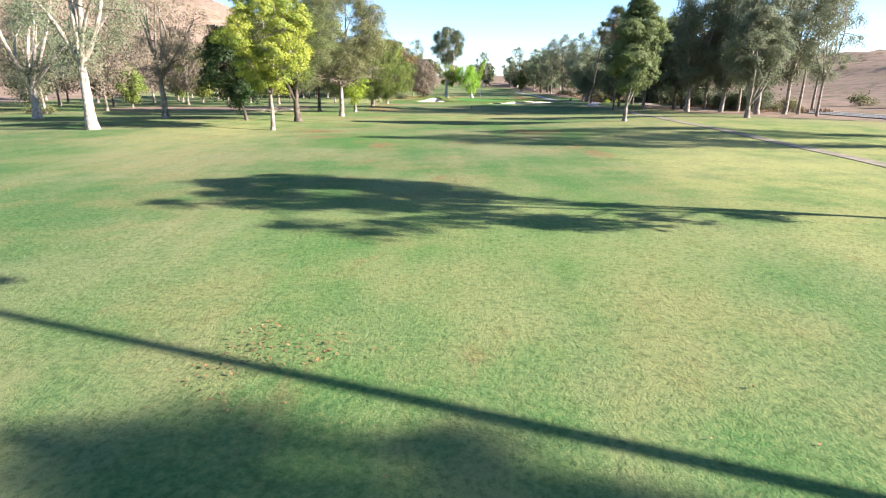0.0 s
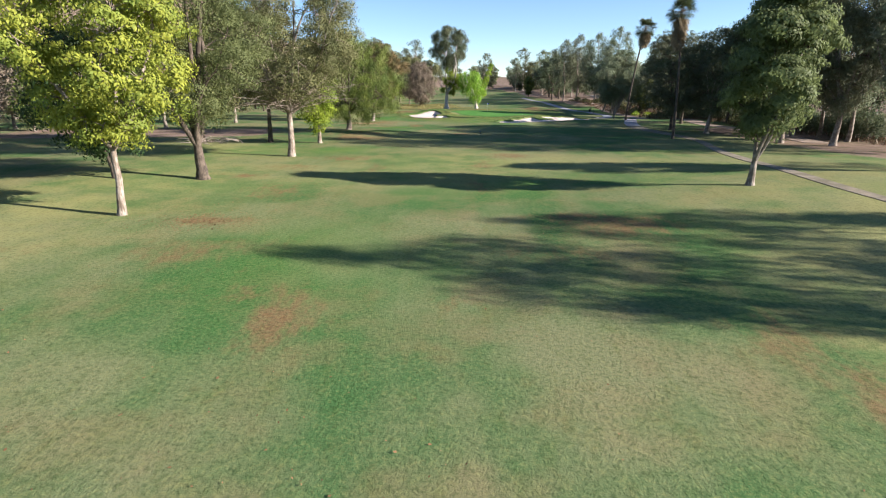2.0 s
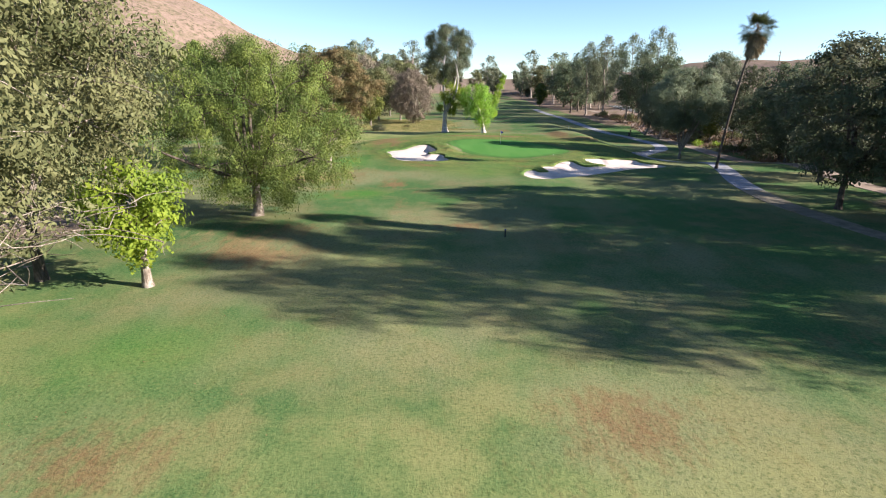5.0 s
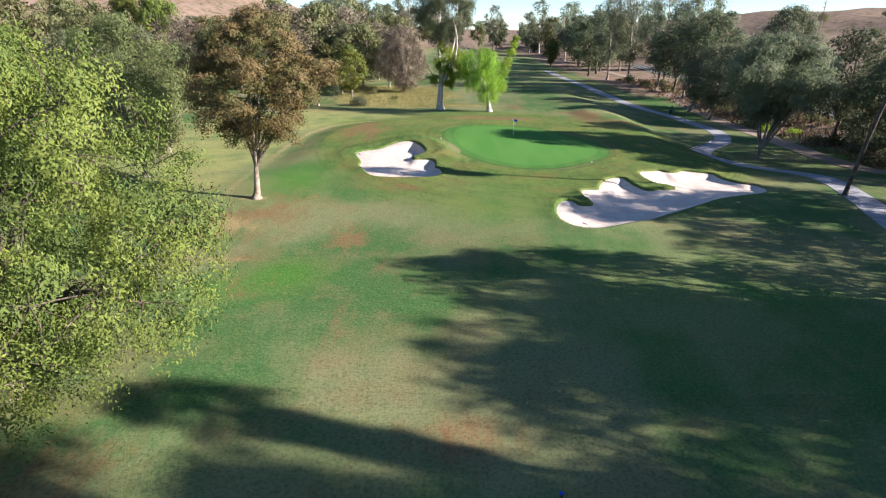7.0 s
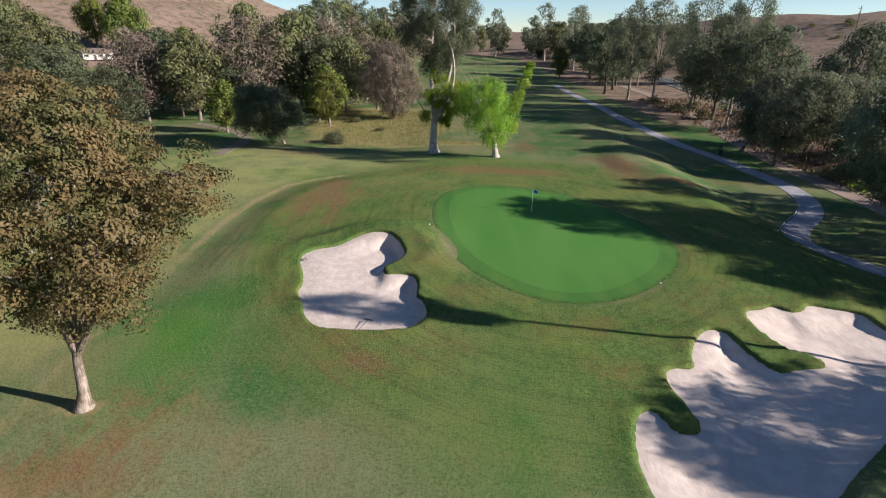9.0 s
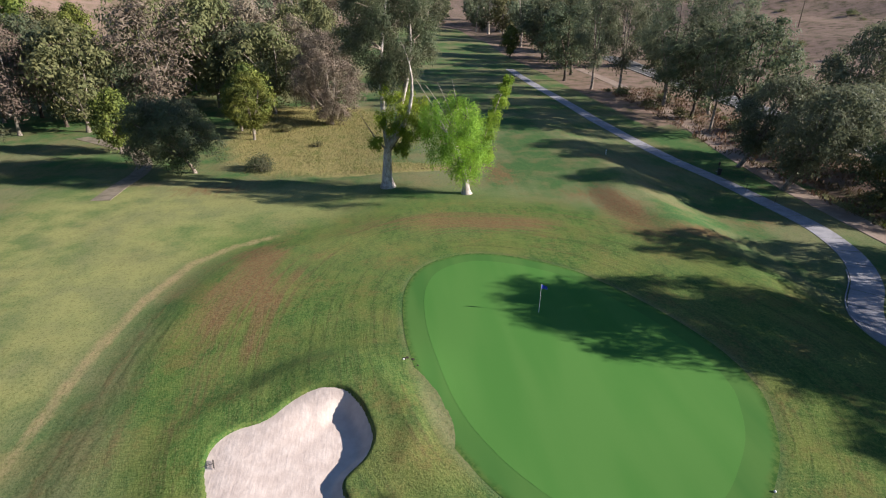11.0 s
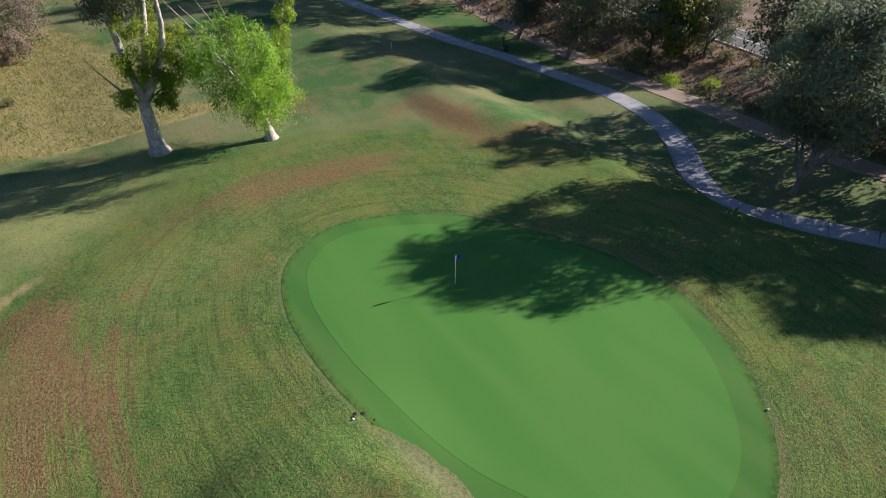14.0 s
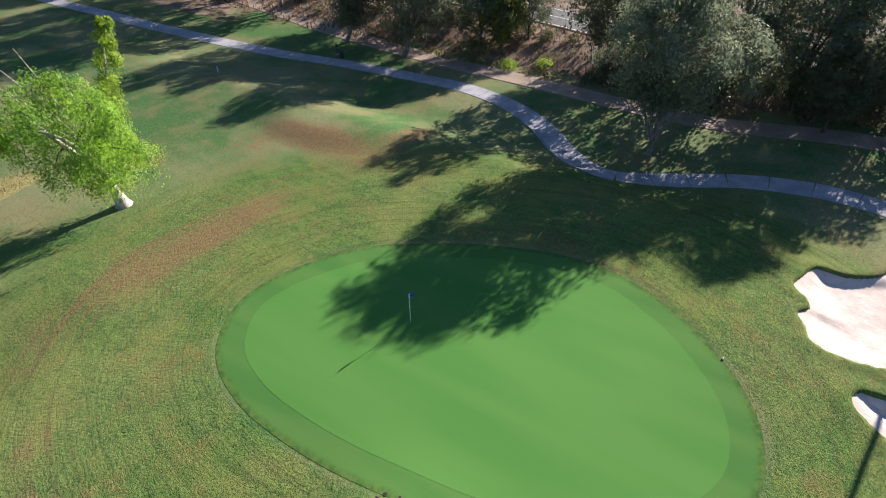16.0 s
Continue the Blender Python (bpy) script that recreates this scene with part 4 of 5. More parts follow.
make_tree("willow_tree", stand(-13.8, 109.8, 140), "broad drooping green willow-like tree with a thick grey trunk", 8, 13.2, 9.0, 2.3, LEAF_WILLOW, BARK_MID, 0.42, 54, 20, 160, 0.145, 0.4, 0.9, 0.25, 0.34, 9, split=0.2, top=0.36, hang=0.45, low=2.6, hidden=True, group=FAIR, extra=((-5.4, -3.2, 4.4, 1.9), (-3.2, -4.6, 3.6, 1.8), (-5.0, -0.3, 3.4, 1.8), (-4.6, -5.0, 6.2, 1.9), (-2.0, -1.2, 2.9, 1.6)))
make_tree("rusty_tree", stand(-13.6, 136.8, 0), "brown-leaved tree with a pale forked trunk", 9, 14.4, 6.7, 5.0, LEAF_RUST, BARK_MID, 0.27, 48, 17, 125, 0.155, 0.55, 0.5, 0.22, 0.36, 8, split=0.0, top=0.42, flare=1.9, lean=(1.4, 0), low=2.7, group=FAIR)
make_tree("willow_tree", stand(-26.2, 143.5, 0), "drooping olive-green tree with a grey trunk on the rough", 18, 14.5, 5.8, 2.2, LEAF_GREEN, BARK_GREY, 0.34, 40, 18, 75, 0.22, 0.4, 0.8, 0.25, 0.38, 7, split=0.0, hang=0.6, group=FAIR)
make_tree("olive_tree", stand(-21.2, 96, 200), "grey-olive feathery tree with a dark trunk", 10, 16, 6.4, 5, LEAF_OLIVE, BARK_DARK, 0.3, 26, 22, 55, 0.28, 0.36, 0.4, 0.32, 0.65, 7, split=0.0, group=FAIR)
make_tree("willow_tree", stand(-29.4, 95.5, 60), "rounded green tree with a stout dark trunk", 41, 15, 6.5, 3.4, LEAF_WILLOW, BARK_DARK, 0.36, 26, 22, 55, 0.28, 0.42, 0.5, 0.32, 0.6, 7, split=0.0, hang=0.3, group=FAIR)
make_tree("eucalyptus_tree", stand(-35.1, 55.6, 40), "tall sparse eucalyptus with a thick white trunk", 11, 22, 8.5, 6, LEAF_EUC, BARK_PALE, 0.55, 22, 16, 60, 0.3, 0.3, 0.7, 0.22, 0.6, 9, split=0.0, top=0.5, hang=0.7, group=FAIR)
make_tree("eucalyptus_tree", stand(-56, 77, 100), "tall eucalyptus with twin thick white trunks", 12, 22, 9, 4, LEAF_EUC, BARK_PALE, 0.6, 24, 16, 60, 0.32, 0.3, 0.7, 0.24, 0.6, 9, split=0.0, top=0.45, hang=0.7, group=FAIR)
make_tree("bare_tree", stand(-33.9, 68.2, 10), "half-bare brown twiggy tree with a dark forked trunk", 13, 17.5, 7, 4.5, LEAF_TWIG, BARK_GREY, 0.4, 26, 22, 50, 0.28, 0.2, 0.2, 0.28, 0.7, 9, split=0.0, group=FAIR)
# by the green
tall = make_tree("eucalyptus_tree", stand(1.2, 194.6, 0), "tall eucalyptus with a thick white trunk and lime shoots", 14, 23.0, 6.6, 12.0, LEAF_OAK, BARK_WHITE, 0.66, 46, 20, 90, 0.25, 0.34, 0.7, 0.22, 0.45, 3, split=0.0, top=0.55, hang=0.5, lean=(0.3, 0), low=4.6, limb=BARK_MID, flare=1.5, group=FAIR)
SHOOTS = [(2.2, -0.8, 7.4, 1.3), (3.0, 0.2, 6.6, 1.2), (1.9, -1.2, 5.8, 1.0), (-1.2, -0.9, 5.6, 0.9), (3.5, -0.4, 9.6, 1.2), (2.3, 0.8, 10.6, 1.2), (-0.6, -1.6, 8.2, 1.0), (1.3, -1.2, 4.6, 0.8), (3.9, -0.2, 8.0, 1.1), (0.8, -1.6, 9.4, 1.2), (2.4, -1.2, 8.8, 1.1), (1.0, -1.5, 6.9, 1.0), (4.4, 0.2, 6.6, 0.8), (0.4, -1.4, 11.0, 1.0)]


def shoots(name, spots, per, seed, size, parent, label=""):
    """Young leaves in tight drooping bunches round given places (x, y, z, radius)."""
    rng = np.random.default_rng(seed)
    p, n = [], []
    for x, y, z, r in spots:
        for _ in range(9):
            d = unit(rng.normal(0, 1, 3)) * r * 0.8
            off = unit(rng.normal(0, 1, (per // 9, 3))) * rng.uniform(0.15, 1, (per // 9, 1)) ** 0.5 * np.array([0.5, 0.5, 0.42]) * r
            off[:, 2] -= rng.exponential(0.22, per // 9) * r
            p.append(np.array([x, y, z]) + d + off)
            n.append(d / r + off / r + rng.normal(0, 0.3, off.shape))
    return leaves_mesh(name, np.concatenate(p), unit(np.concatenate(n)), rng, size, 0.36, 0.8, LEAF_LIME, parent, label)


shoots("epicormic_foliage", SHOOTS, 1100, 78, 0.24, tall, "lime-green young leaves round the trunk")
v, q = tubes([[(0.1, 0, 3.9, 0.16), (1.6, -0.2, 6.2, 0.11), (2.9, -0.2, 8.4, 0.05), (3.6, -0.3, 9.8, 0.02)], [(0, 0, 4.2, 0.14), (-1.3, -0.1, 5.8, 0.09), (-2.3, 0.1, 7.4, 0.04), (-2.9, -0.2, 8.6, 0.02)], [(0.2, 0, 4.4, 0.1), (2.2, 0.3, 5.4, 0.06), (3.4, 0.4, 6.9, 0.03), (4.4, 0.5, 7.3, 0.015)]], 7)
mesh_object("low_limbs", v, q, BARK_MID, tall, "crooked grey lower limbs")
lime = make_tree("lime_tree", stand(9.8, 191.0, 0), "bright lime-green tree with a pale trunk and one tall shoot", 19, 10.6, 4.7, 2.9, LEAF_LIME, BARK_WHITE, 0.44, 15, 15, 130, 0.21, 0.38, 0.8, 0.34, 0.36, 5, split=0.0, top=0.55, hang=0.8, lean=(-1.5, 0), low=3.2, flare=1.5, group=FAIR, extra=((-1.2, -4.4, 7.4, 1.4), (0.2, -5.0, 5.8, 1.2), (-0.8, -3.6, 9.2, 1.3)))
SIDE = [(1.6, 0.4, 5.4, 0.9), (2.3, 0.6, 6.8, 0.95), (2.9, 0.8, 8.4, 0.9), (3.4, 0.9, 9.9, 0.85), (3.9, 1.0, 11.3, 0.75), (2.2, 0.3, 4.4, 0.7), (4.2, 1.0, 12.2, 0.5)]
shoots("side_shoot", SIDE, 900, 77, 0.24, lime)
v, q = tubes([[(0.1, 0, 2.4, 0.16), (1.4, 0.3, 5.2, 0.1), (2.6, 0.7, 8.2, 0.07), (3.9, 1.0, 11.6, 0.03)]] + [[(-0.4, 0.2, 5.0, 0.06), (a, 0.4, 9.6, 0.035), (a * 1.5, 0.6, 11.6 + 0.3 * k, 0.012)] for k, a in enumerate((-3.0, -2.2, -1.2, -3.8))], 6)
mesh_object("bare_limbs", v, q, BARK_PALE, lime, "thin pale dead branches above the leaves")
make_tree("bare_tree", stand(-8.0, 231.5, 0), "brown half-bare tree drooping to the ground behind the dry meadow", 66, 15.5, 7.8, 1.6, LEAF_TWIG, BARK_GREY, 0.36, 44, 20, 90, 0.26, 0.34, 0.5, 0.25, 0.5, 7, split=0.0, top=0.45, hang=0.4, limb=BARK_GREY, group=FAIR)
make_tree("spreading_tree", stand(-23.0, 203.6, 0), "low spreading dark grey-green tree behind the green", 16, 9.2, 6.6, 2.2, LEAF_OAK, BARK_MID, 0.25, 32, 20, 70, 0.26, 0.4, 0.5, 0.3, 0.45, 7, split=0.0, lean=(-4.0, 0), hang=0.4, low=2.0, group=FAIR)
make_tree("willow_tree", stand(-19.2, 221.0, 0), "small green rounded tree on the dry meadow", 17, 10, 4.0, 2.0, LEAF_WILLOW, BARK_GREY, 0.2, 18, 20, 50, 0.3, 0.45, 0.4, 0.36, 0.45, 5, group=FAIR)
# palms
make_palm(stand(36.6, 138.9), "slim tall leaning fan palm beside the cart path", 17.0, (1.6, -1.6), 21, 2.2)
make_palm(stand(30.8, 101.2), "tall fan palm with a thick skirt among dark trees", 15.8, (-0.9, -0.3), 22, 2.0, 3.3)
make_palm(stand(38.3, -4.4), "slim tall fan palm beside the tee", 17.0, (0.2, 0.3), 23)
make_palm(stand(18.4, -0.4), "slim fan palm leaning far over beside the tee", 15.2, (0.9, 5.9), 26, 1.2)
# east side heroes
make_tree("forked_tree", stand(20.8, 63.8, 0), "green tree with two forked grey stems beside the path", 24, 13.3, 3.4, 3.4, LEAF_GREEN, BARK_GREY, 0.26, 38, 18, 120, 0.24, 0.45, 0.4, 0.28, 0.36, 4, split=0.0, top=0.42, low=1.6, lean=(0.7, 0), group=FAIR)
make_tree("eucalyptus_tree", stand(37.4, 68.6, 0), "grey-green eucalyptus with twin dark stems", 25, 12.3, 4.0, 4.2, LEAF_EUC, BARK_GREY, 0.34, 26, 20, 60, 0.3, 0.36, 0.6, 0.3, 0.5, 5, split=0.0, low=1.5, group=FAIR)
make_tree("oak_tree", stand(40.6, 159.8, 70), "grey-green spreading oak with many thin stems by the path", 32, 14.8, 6.9, 5.6, LEAF_EUC, BARK_GREY, 0.26, 44, 12, 110, 0.28, 0.45, 0.4, 0.25, 0.55, 10, split=0.0, top=0.5, hang=0.3, low=1.2, limb=BARK_GREY, group=LINED)

# repeated trees: one of each built, the others copied
make_tree("oak_tree", stand(38.8, 108.8, 0), "dark green dense oak with a leaning pale trunk", 29, 14.6, 7.0, 3.0, LEAF_OAK, BARK_MID, 0.34, 40, 15, 42, 0.32, 0.5, 0.3, 0.27, 0.5, 7, split=0.0, top=0.48, lean=(1.6, 0), group=LINED)
near_oak = make_tree("oak_tree", stand(36.1, 115.2, 0), "dark green dense oak beside the cart path", 30, 14.4, 7.0, 3.0, LEAF_OAK, BARK_DARK, 0.3, 40, 15, 42, 0.32, 0.5, 0.3, 0.27, 0.5, 7, split=0.0, top=0.48, group=LINED)
copy_thing(near_oak, stand(43.5, 129, 130, 0.9))
copy_thing(near_oak, stand(50.5, 147.1, 250, 0.55))
copy_thing(near_oak, stand(57.5, 145.2, 100, 0.98))
oak = make_tree("oak_tree", stand(52, 119.5, 0), "dark green dense oak beside the cart path", 31, 13.8, 7.0, 2.8, LEAF_OAK, BARK_DARK, 0.3, 30, 14, 26, 0.42, 0.5, 0.3, 0.28, 0.58, 7, split=0.0, top=0.45, group=LINED)
dense = make_tree("eucalyptus_tree", stand(41.6, 95.4, 0), "tall dense grey-green eucalyptus with a stout pale trunk", 39, 25.5, 5.2, 4.5, LEAF_EUC, BARK_MID, 0.42, 52, 18, 44, 0.36, 0.34, 0.7, 0.24, 0.55, 8, split=0.0, top=0.45, hang=0.6, lean=(0, -2.5), group=LINED)
copy_thing(dense, stand(45.5, 91.6, 150, 0.88))
copy_thing(near_oak, stand(42.6, 103.4, 40, 1.12))
copy_thing(near_oak, stand(55.0, 150.5, 200, 0.95))
euc = make_tree("eucalyptus_tree", stand(52.5, 86, 0), "tall grey-green eucalyptus with a leaning pale trunk", 33, 23, 6.4, 5.5, LEAF_EUC, BARK_MID, 0.32, 32, 15, 34, 0.46, 0.32, 0.7, 0.25, 0.6, 7, split=0.0, top=0.52, hang=0.6, group=LINED)
euc_b = make_tree("eucalyptus_tree", stand(48.7, 104.6, 0, 0.84), "tall sparse eucalyptus with a slim pale trunk", 34, 25, 6.2, 7, LEAF_EUC, BARK_MID, 0.3, 22, 14, 28, 0.42, 0.32, 0.7, 0.22, 0.6, 6, split=0.0, top=0.55, hang=0.6, group=LINED)
broad = make_tree("eucalyptus_tree", stand(49.8, 193.4, 0), "broad grey-green eucalyptus with a dark leaning trunk by the trail", 38, 13.2, 5.4, 3.2, LEAF_EUC, BARK_GREY, 0.34, 46, 14, 28, 0.42, 0.36, 0.6, 0.25, 0.55, 7, split=0.0, top=0.5, hang=0.5, lean=(1.2, -4.4), group=LINED)
grey = make_tree("olive_tree", stand(-45, 118, 0), "grey-olive rounded tree with a grey trunk", 35, 14, 6.4, 2.6, LEAF_OLIVE, BARK_GREY, 0.3, 24, 15, 21, 0.58, 0.42, 0.4, 0.32, 0.68, 6, split=0.0, group=LINED)
twig = make_tree("bare_tree", stand(-60, 100, 0), "brown half-bare tree with a grey trunk", 36, 14, 6.2, 2.6, LEAF_TWIG, BARK_GREY, 0.28, 22, 15, 22, 0.56, 0.25, 0.2, 0.32, 0.75, 6, split=0.0, group=LINED)
lush = make_tree("willow_tree", stand(-20, 225, 0), "rounded green tree with a grey trunk", 37, 11, 4.4, 2, LEAF_WILLOW, BARK_GREY, 0.28, 24, 15, 28, 0.5, 0.45, 0.6, 0.32, 0.6, 6, split=0.0, hang=0.4, group=LINED)


def plant(source, rows):
    rng = random.Random(len(rows) * 7 + 1)
    for x, y, s in rows:
        copy_thing(source, stand(x, y, rng.uniform(0, 360), s, s * rng.uniform(0.9, 1.12)))


plant(oak, [(56, 169.5, 0.95), (53, 131, 0.9), (55, 142, 0.75), (60, 108, 1.0), (55.5, 156.5, 0.95), (55, 162.5, 0.75), (60, 219, 1.2), (57, 229, 1.2), (48, 276, 1.4), (53, 286, 1.4), (56, 326, 1.4), (63, 252, 1.0), (55.5, 185.5, 0.7), (65, 240, 1.1), (46, 108, 0.9)])
plant(oak, [(60, 181, 0.5), (59.5, 171.5, 0.48), (60.5, 199, 0.62), (63, 184, 0.6), (62.5, 168, 0.52), (66, 192, 0.7)])
plant(euc, [(47.5, 84.5, 1.12), (48, 46, 0.74), (43.5, 38.8, 0.83), (51.5, 103, 0.9), (50.9, 96.8, 0.86), (54, 255.5, 1.05), (62, 232, 1.05), (65, 300, 0.9), (57, 240, 1.1), (50, 262, 1.0)])
copy_thing(broad, stand(50.2, 203.2, 25, 0.98))
copy_thing(broad, stand(57, 198.5, 0, 0.9))
copy_thing(broad, stand(63.5, 206, 20, 1.1, 1.36))
plant(euc_b, [(54, 80.5, 0.8), (56, 88, 1.0), (60, 66, 0.62), (54, 150, 0.48), (-64, 90, 0.9), (-78, 70, 1.0), (-48, 140, 0.9), (66, 100, 0.9), (56, 221, 0.9)])
plant(grey, [(-82, 205, 1.4), (-108, 262, 1.6), (-132, 300, 1.3), (-55, 243, 1.1), (-42, 246, 1.4), (-92, 250, 1.3), (-75, 275, 1.2), (-104, 110, 1.2), (-86, 140, 1.2), (-120, 170, 1.3), (-26, 262, 1.1), (-38, 130, 1.1), (-30, 156, 0.9), (-46.7, 228, 1.2), (-68, 251, 0.9), (-30.8, 247, 1.5), (-36, 262, 1.55), (-19.3, 241, 1.2), (-12, 268, 1.2), (-22, 285, 1.2), (-80, 236, 1.2), (-80, 170, 1.2), (-94, 130, 1.1), (-18.5, 303, 1.45), (-35.6, 270, 1.15)])
plant(twig, [(-56, 226, 1.1), (-38, 236, 1.5), (-64, 236, 1.1), (-70, 96, 1.1), (-82, 120, 1.2), (-58, 128, 1.0), (-96, 96, 1.2), (-110, 130, 1.3), (-26, 252, 1.5), (-18, 264, 1.1), (-13, 246, 1.1), (-44, 268, 1.3), (-72, 140, 1.1), (-68, 116, 1.0), (-88, 105, 1.1), (-29, 272, 1.3), (-100, 150, 1.1), (-10, 240, 0.9)])
plant(oak, [(-72, 182, 1.1), (-52, 232, 1.0), (-60, 240, 1.1), (-44, 234, 0.9), (-24, 246, 1.2), (-62, 192, 0.9), (-50, 184, 0.8), (-48, 202, 0.8), (-60, 207, 1.0)])
plant(lush, [(-64, 150, 1.2), (-74, 160, 1.3), (-54, 160, 1.2), (-76, 104, 0.9), (-90, 150, 1.1), (-62, 112, 0.8), (-22.5, 227.5, 0.8), (-31.5, 253, 0.9), (-41, 267, 1.0), (56.5, 183, 0.85), (-66, 184, 1.2), (-58, 280, 1.3), (-80, 300, 1.3), (-46, 290, 1.1), (-98, 220, 1.4), (-110, 322, 1.9), (-126, 330, 1.5), (-36, 214, 0.8), (45.7, 330, 0.9)])
# the far end of the hole, with coarser leaves
far_oak = make_tree("oak_tree", stand(58, 300, 0), "dark green dense oak in the far trees", 61, 14, 7, 2.4, LEAF_OAK, BARK_DARK, 0.3, 18, 12, 12, 0.95, 0.55, 0.3, 0.36, 0.75, 5, split=0.0, group="far trees")
far_grey = make_tree("olive_tree", stand(-24, 310, 0), "grey-olive tree in the far trees", 62, 14, 6.4, 2.4, LEAF_OLIVE, BARK_GREY, 0.3, 18, 12, 12, 0.95, 0.5, 0.4, 0.36, 0.75, 5, split=0.0, group="far trees")
far_euc = make_tree("eucalyptus_tree", stand(66, 318, 0), "tall eucalyptus in the far trees", 63, 21, 6.2, 5, LEAF_EUC, BARK_PALE, 0.4, 18, 12, 12, 0.95, 0.4, 0.6, 0.3, 0.8, 5, split=0.0, top=0.52, hang=0.5, group="far trees")
far_twig = make_tree("bare_tree", stand(-40, 318, 0), "brown half-bare tree in the far trees", 64, 14, 6, 2.4, LEAF_TWIG, BARK_GREY, 0.3, 16, 12, 14, 0.8, 0.35, 0.2, 0.36, 0.8, 5, split=0.0, group="far trees")
for k in range(26):
    rng = random.Random(k)
    source = (far_oak, far_grey, far_euc, far_oak, far_twig, far_oak)[k % 6]
    copy_thing(source, stand(rng.uniform(52, 90), 300 + k * 9 + rng.uniform(-4, 4), rng.uniform(0, 360), rng.uniform(0.9, 1.4)))
    copy_thing((far_grey, far_euc, far_oak, far_twig)[k % 4], stand(rng.uniform(-60, -12) - k * 0.6, 300 + k * 9 + rng.uniform(-4, 4), rng.uniform(0, 360), rng.uniform(0.9, 1.4)))
for k in range(20):
    rng = random.Random(100 + k)
    copy_thing((far_oak, far_grey, far_euc)[k % 3], stand(-70 + k * 9 + rng.uniform(-5, 5), 470 + rng.uniform(-30, 60), rng.uniform(0, 360), rng.uniform(1.0, 1.5)))


# ---- undergrowth ----
def make_shrub(m, label, seed, h, r, leaf, count=1400, size=0.16, width=0.4):
    """A round bush: a few stems and a crown of leaves in clumps."""
    rng = np.random.default_rng(seed)
    shrub = root("bush", m, label, "bush", "bushes")
    c = unit(rng.normal(0, 1, (26, 3)) + np.array([0, 0, 0.5])) * np.array([r, r, h * 0.62]) * rng.uniform(0.6, 0.95, (26, 1))
    c[:, 2] = np.abs(c[:, 2]) + 0.15 * h
    stems = [bend((0, 0, -0.1), q, rng, 0.1, 0.03, 0.01, 4) for q in c]
    v, q = tubes(stems, 4)
    mesh_object("stems", v, q, BARK_GREY, shrub)
    p = (c[:, None] + rng.normal(0, 0.17, (26, count // 26, 3)) * np.array([r, r, h * 0.8])).reshape(-1, 3)
    p[:, 2] = np.maximum(p[:, 2], 0.02)
    leaves_mesh("foliage", p, unit(p - np.array([0, 0, 0.2 * h]) + rng.normal(0, 0.6, p.shape) * r), rng, size, width, -0.3, leaf, shrub)
    return shrub


make_shrub(stand(-15.0, 204.4), "round dark grey-green bush beside the meadow", 51, 2.5, 1.9, LEAF_OAK, 3400, 0.2)
fresh = make_shrub(stand(52.6, 180.0), "bright green round bush beside the dirt trail", 52, 1.5, 1.3, LEAF_LIME)
copy_thing(fresh, stand(54.8, 176.4, 90, 0.95, 0.8))
drab = make_shrub(stand(54.8, 168.0), "olive-green scrubby bush beside the dirt trail", 53, 1.6, 1.6, LEAF_OLIVE, 560, 0.3)
thicket = make_shrub(stand(55.5, 99.0), "tall dark green thicket under the trees", 54, 4.4, 3.0, LEAF_OAK, 2400, 0.34, 0.45)
for k in range(30):
    rng = random.Random(700 + k)
    copy_thing(thicket, stand(rng.uniform(53.5, 60), 101 + k * 2.3 + rng.uniform(-1, 1), rng.uniform(0, 360), rng.uniform(0.7, 1.1)))
for k in range(46):
    rng = random.Random(300 + k)
    y = 95 + k * 3.6 + rng.uniform(-2, 2)
    x = rng.uniform(52.5, 64)
    if not 172 < y < 183 or x > 57:
        copy_thing(drab, stand(x, y, rng.uniform(0, 360), rng.uniform(0.5, 1.5)))
for k in range(60):
    rng = random.Random(500 + k)
    copy_thing(drab, stand(rng.uniform(84, 230), rng.uniform(70, 420), rng.uniform(0, 360), rng.uniform(0.8, 2.2)))
for x, y, s in ((-62, 88, 0.9), (-66, 90, 0.9), (-42, 262, 1.6), (-9, 216, 0.6), (-15, 226, 0.8)):
    copy_thing(drab, stand(x, y, 40, s))


def scatter_grass(name, spots, seed, size, width, material, label, category):
    """Loose blades and litter over a stretch of ground, as one mesh."""
    rng = np.random.default_rng(seed)
    p = np.stack([spots[:, 0], spots[:, 1], nominal(spots[:, 0], spots[:, 1])], 1)
    nrm = unit(rng.normal(0, 1, p.shape) * np.array([1, 1, 0.25]))
    ob = leaves_mesh(name, p, nrm, rng, size, width, -1.6, material, None)
    return tagged(ob, label, category, kind="stuff")


rng = np.random.default_rng(9)
pts = rng.uniform((-28, 198), (12, 244), (60000, 2))
pts = pts[bumps(pts[:, 0], pts[:, 1], STRAW) * smooth((pts[:, 1] - 200 + 0.003 * (pts[:, 0] - 6) ** 2) / 1.2) > rng.uniform(0.3, 0.8, len(pts))]
MEADOW = leaf_material("meadow_blade", (0.30, 0.245, 0.12), (0.20, 0.20, 0.075), (0.12, 0.16, 0.045), 0.2, 0.3)
scatter_grass("meadow_grass", pts, 10, 0.3, 0.16, MEADOW, "tall dry straw-coloured meadow grass", "grass")
pts = rng.uniform((51.8, 92), (66, 262), (16000, 2))
pts = pts[(np.sin(pts[:, 0] * 1.7) * np.sin(pts[:, 1] * 0.9) > -0.2)]
SCRUB = leaf_material("dry_scrub", (0.25, 0.15, 0.10), (0.18, 0.13, 0.08), (0.09, 0.09, 0.04), 0.2, 0.15)
scatter_grass("dry_scrub", pts, 11, 0.6, 0.3, SCRUB, "dry brown scrub and litter under the trees", "scrub")

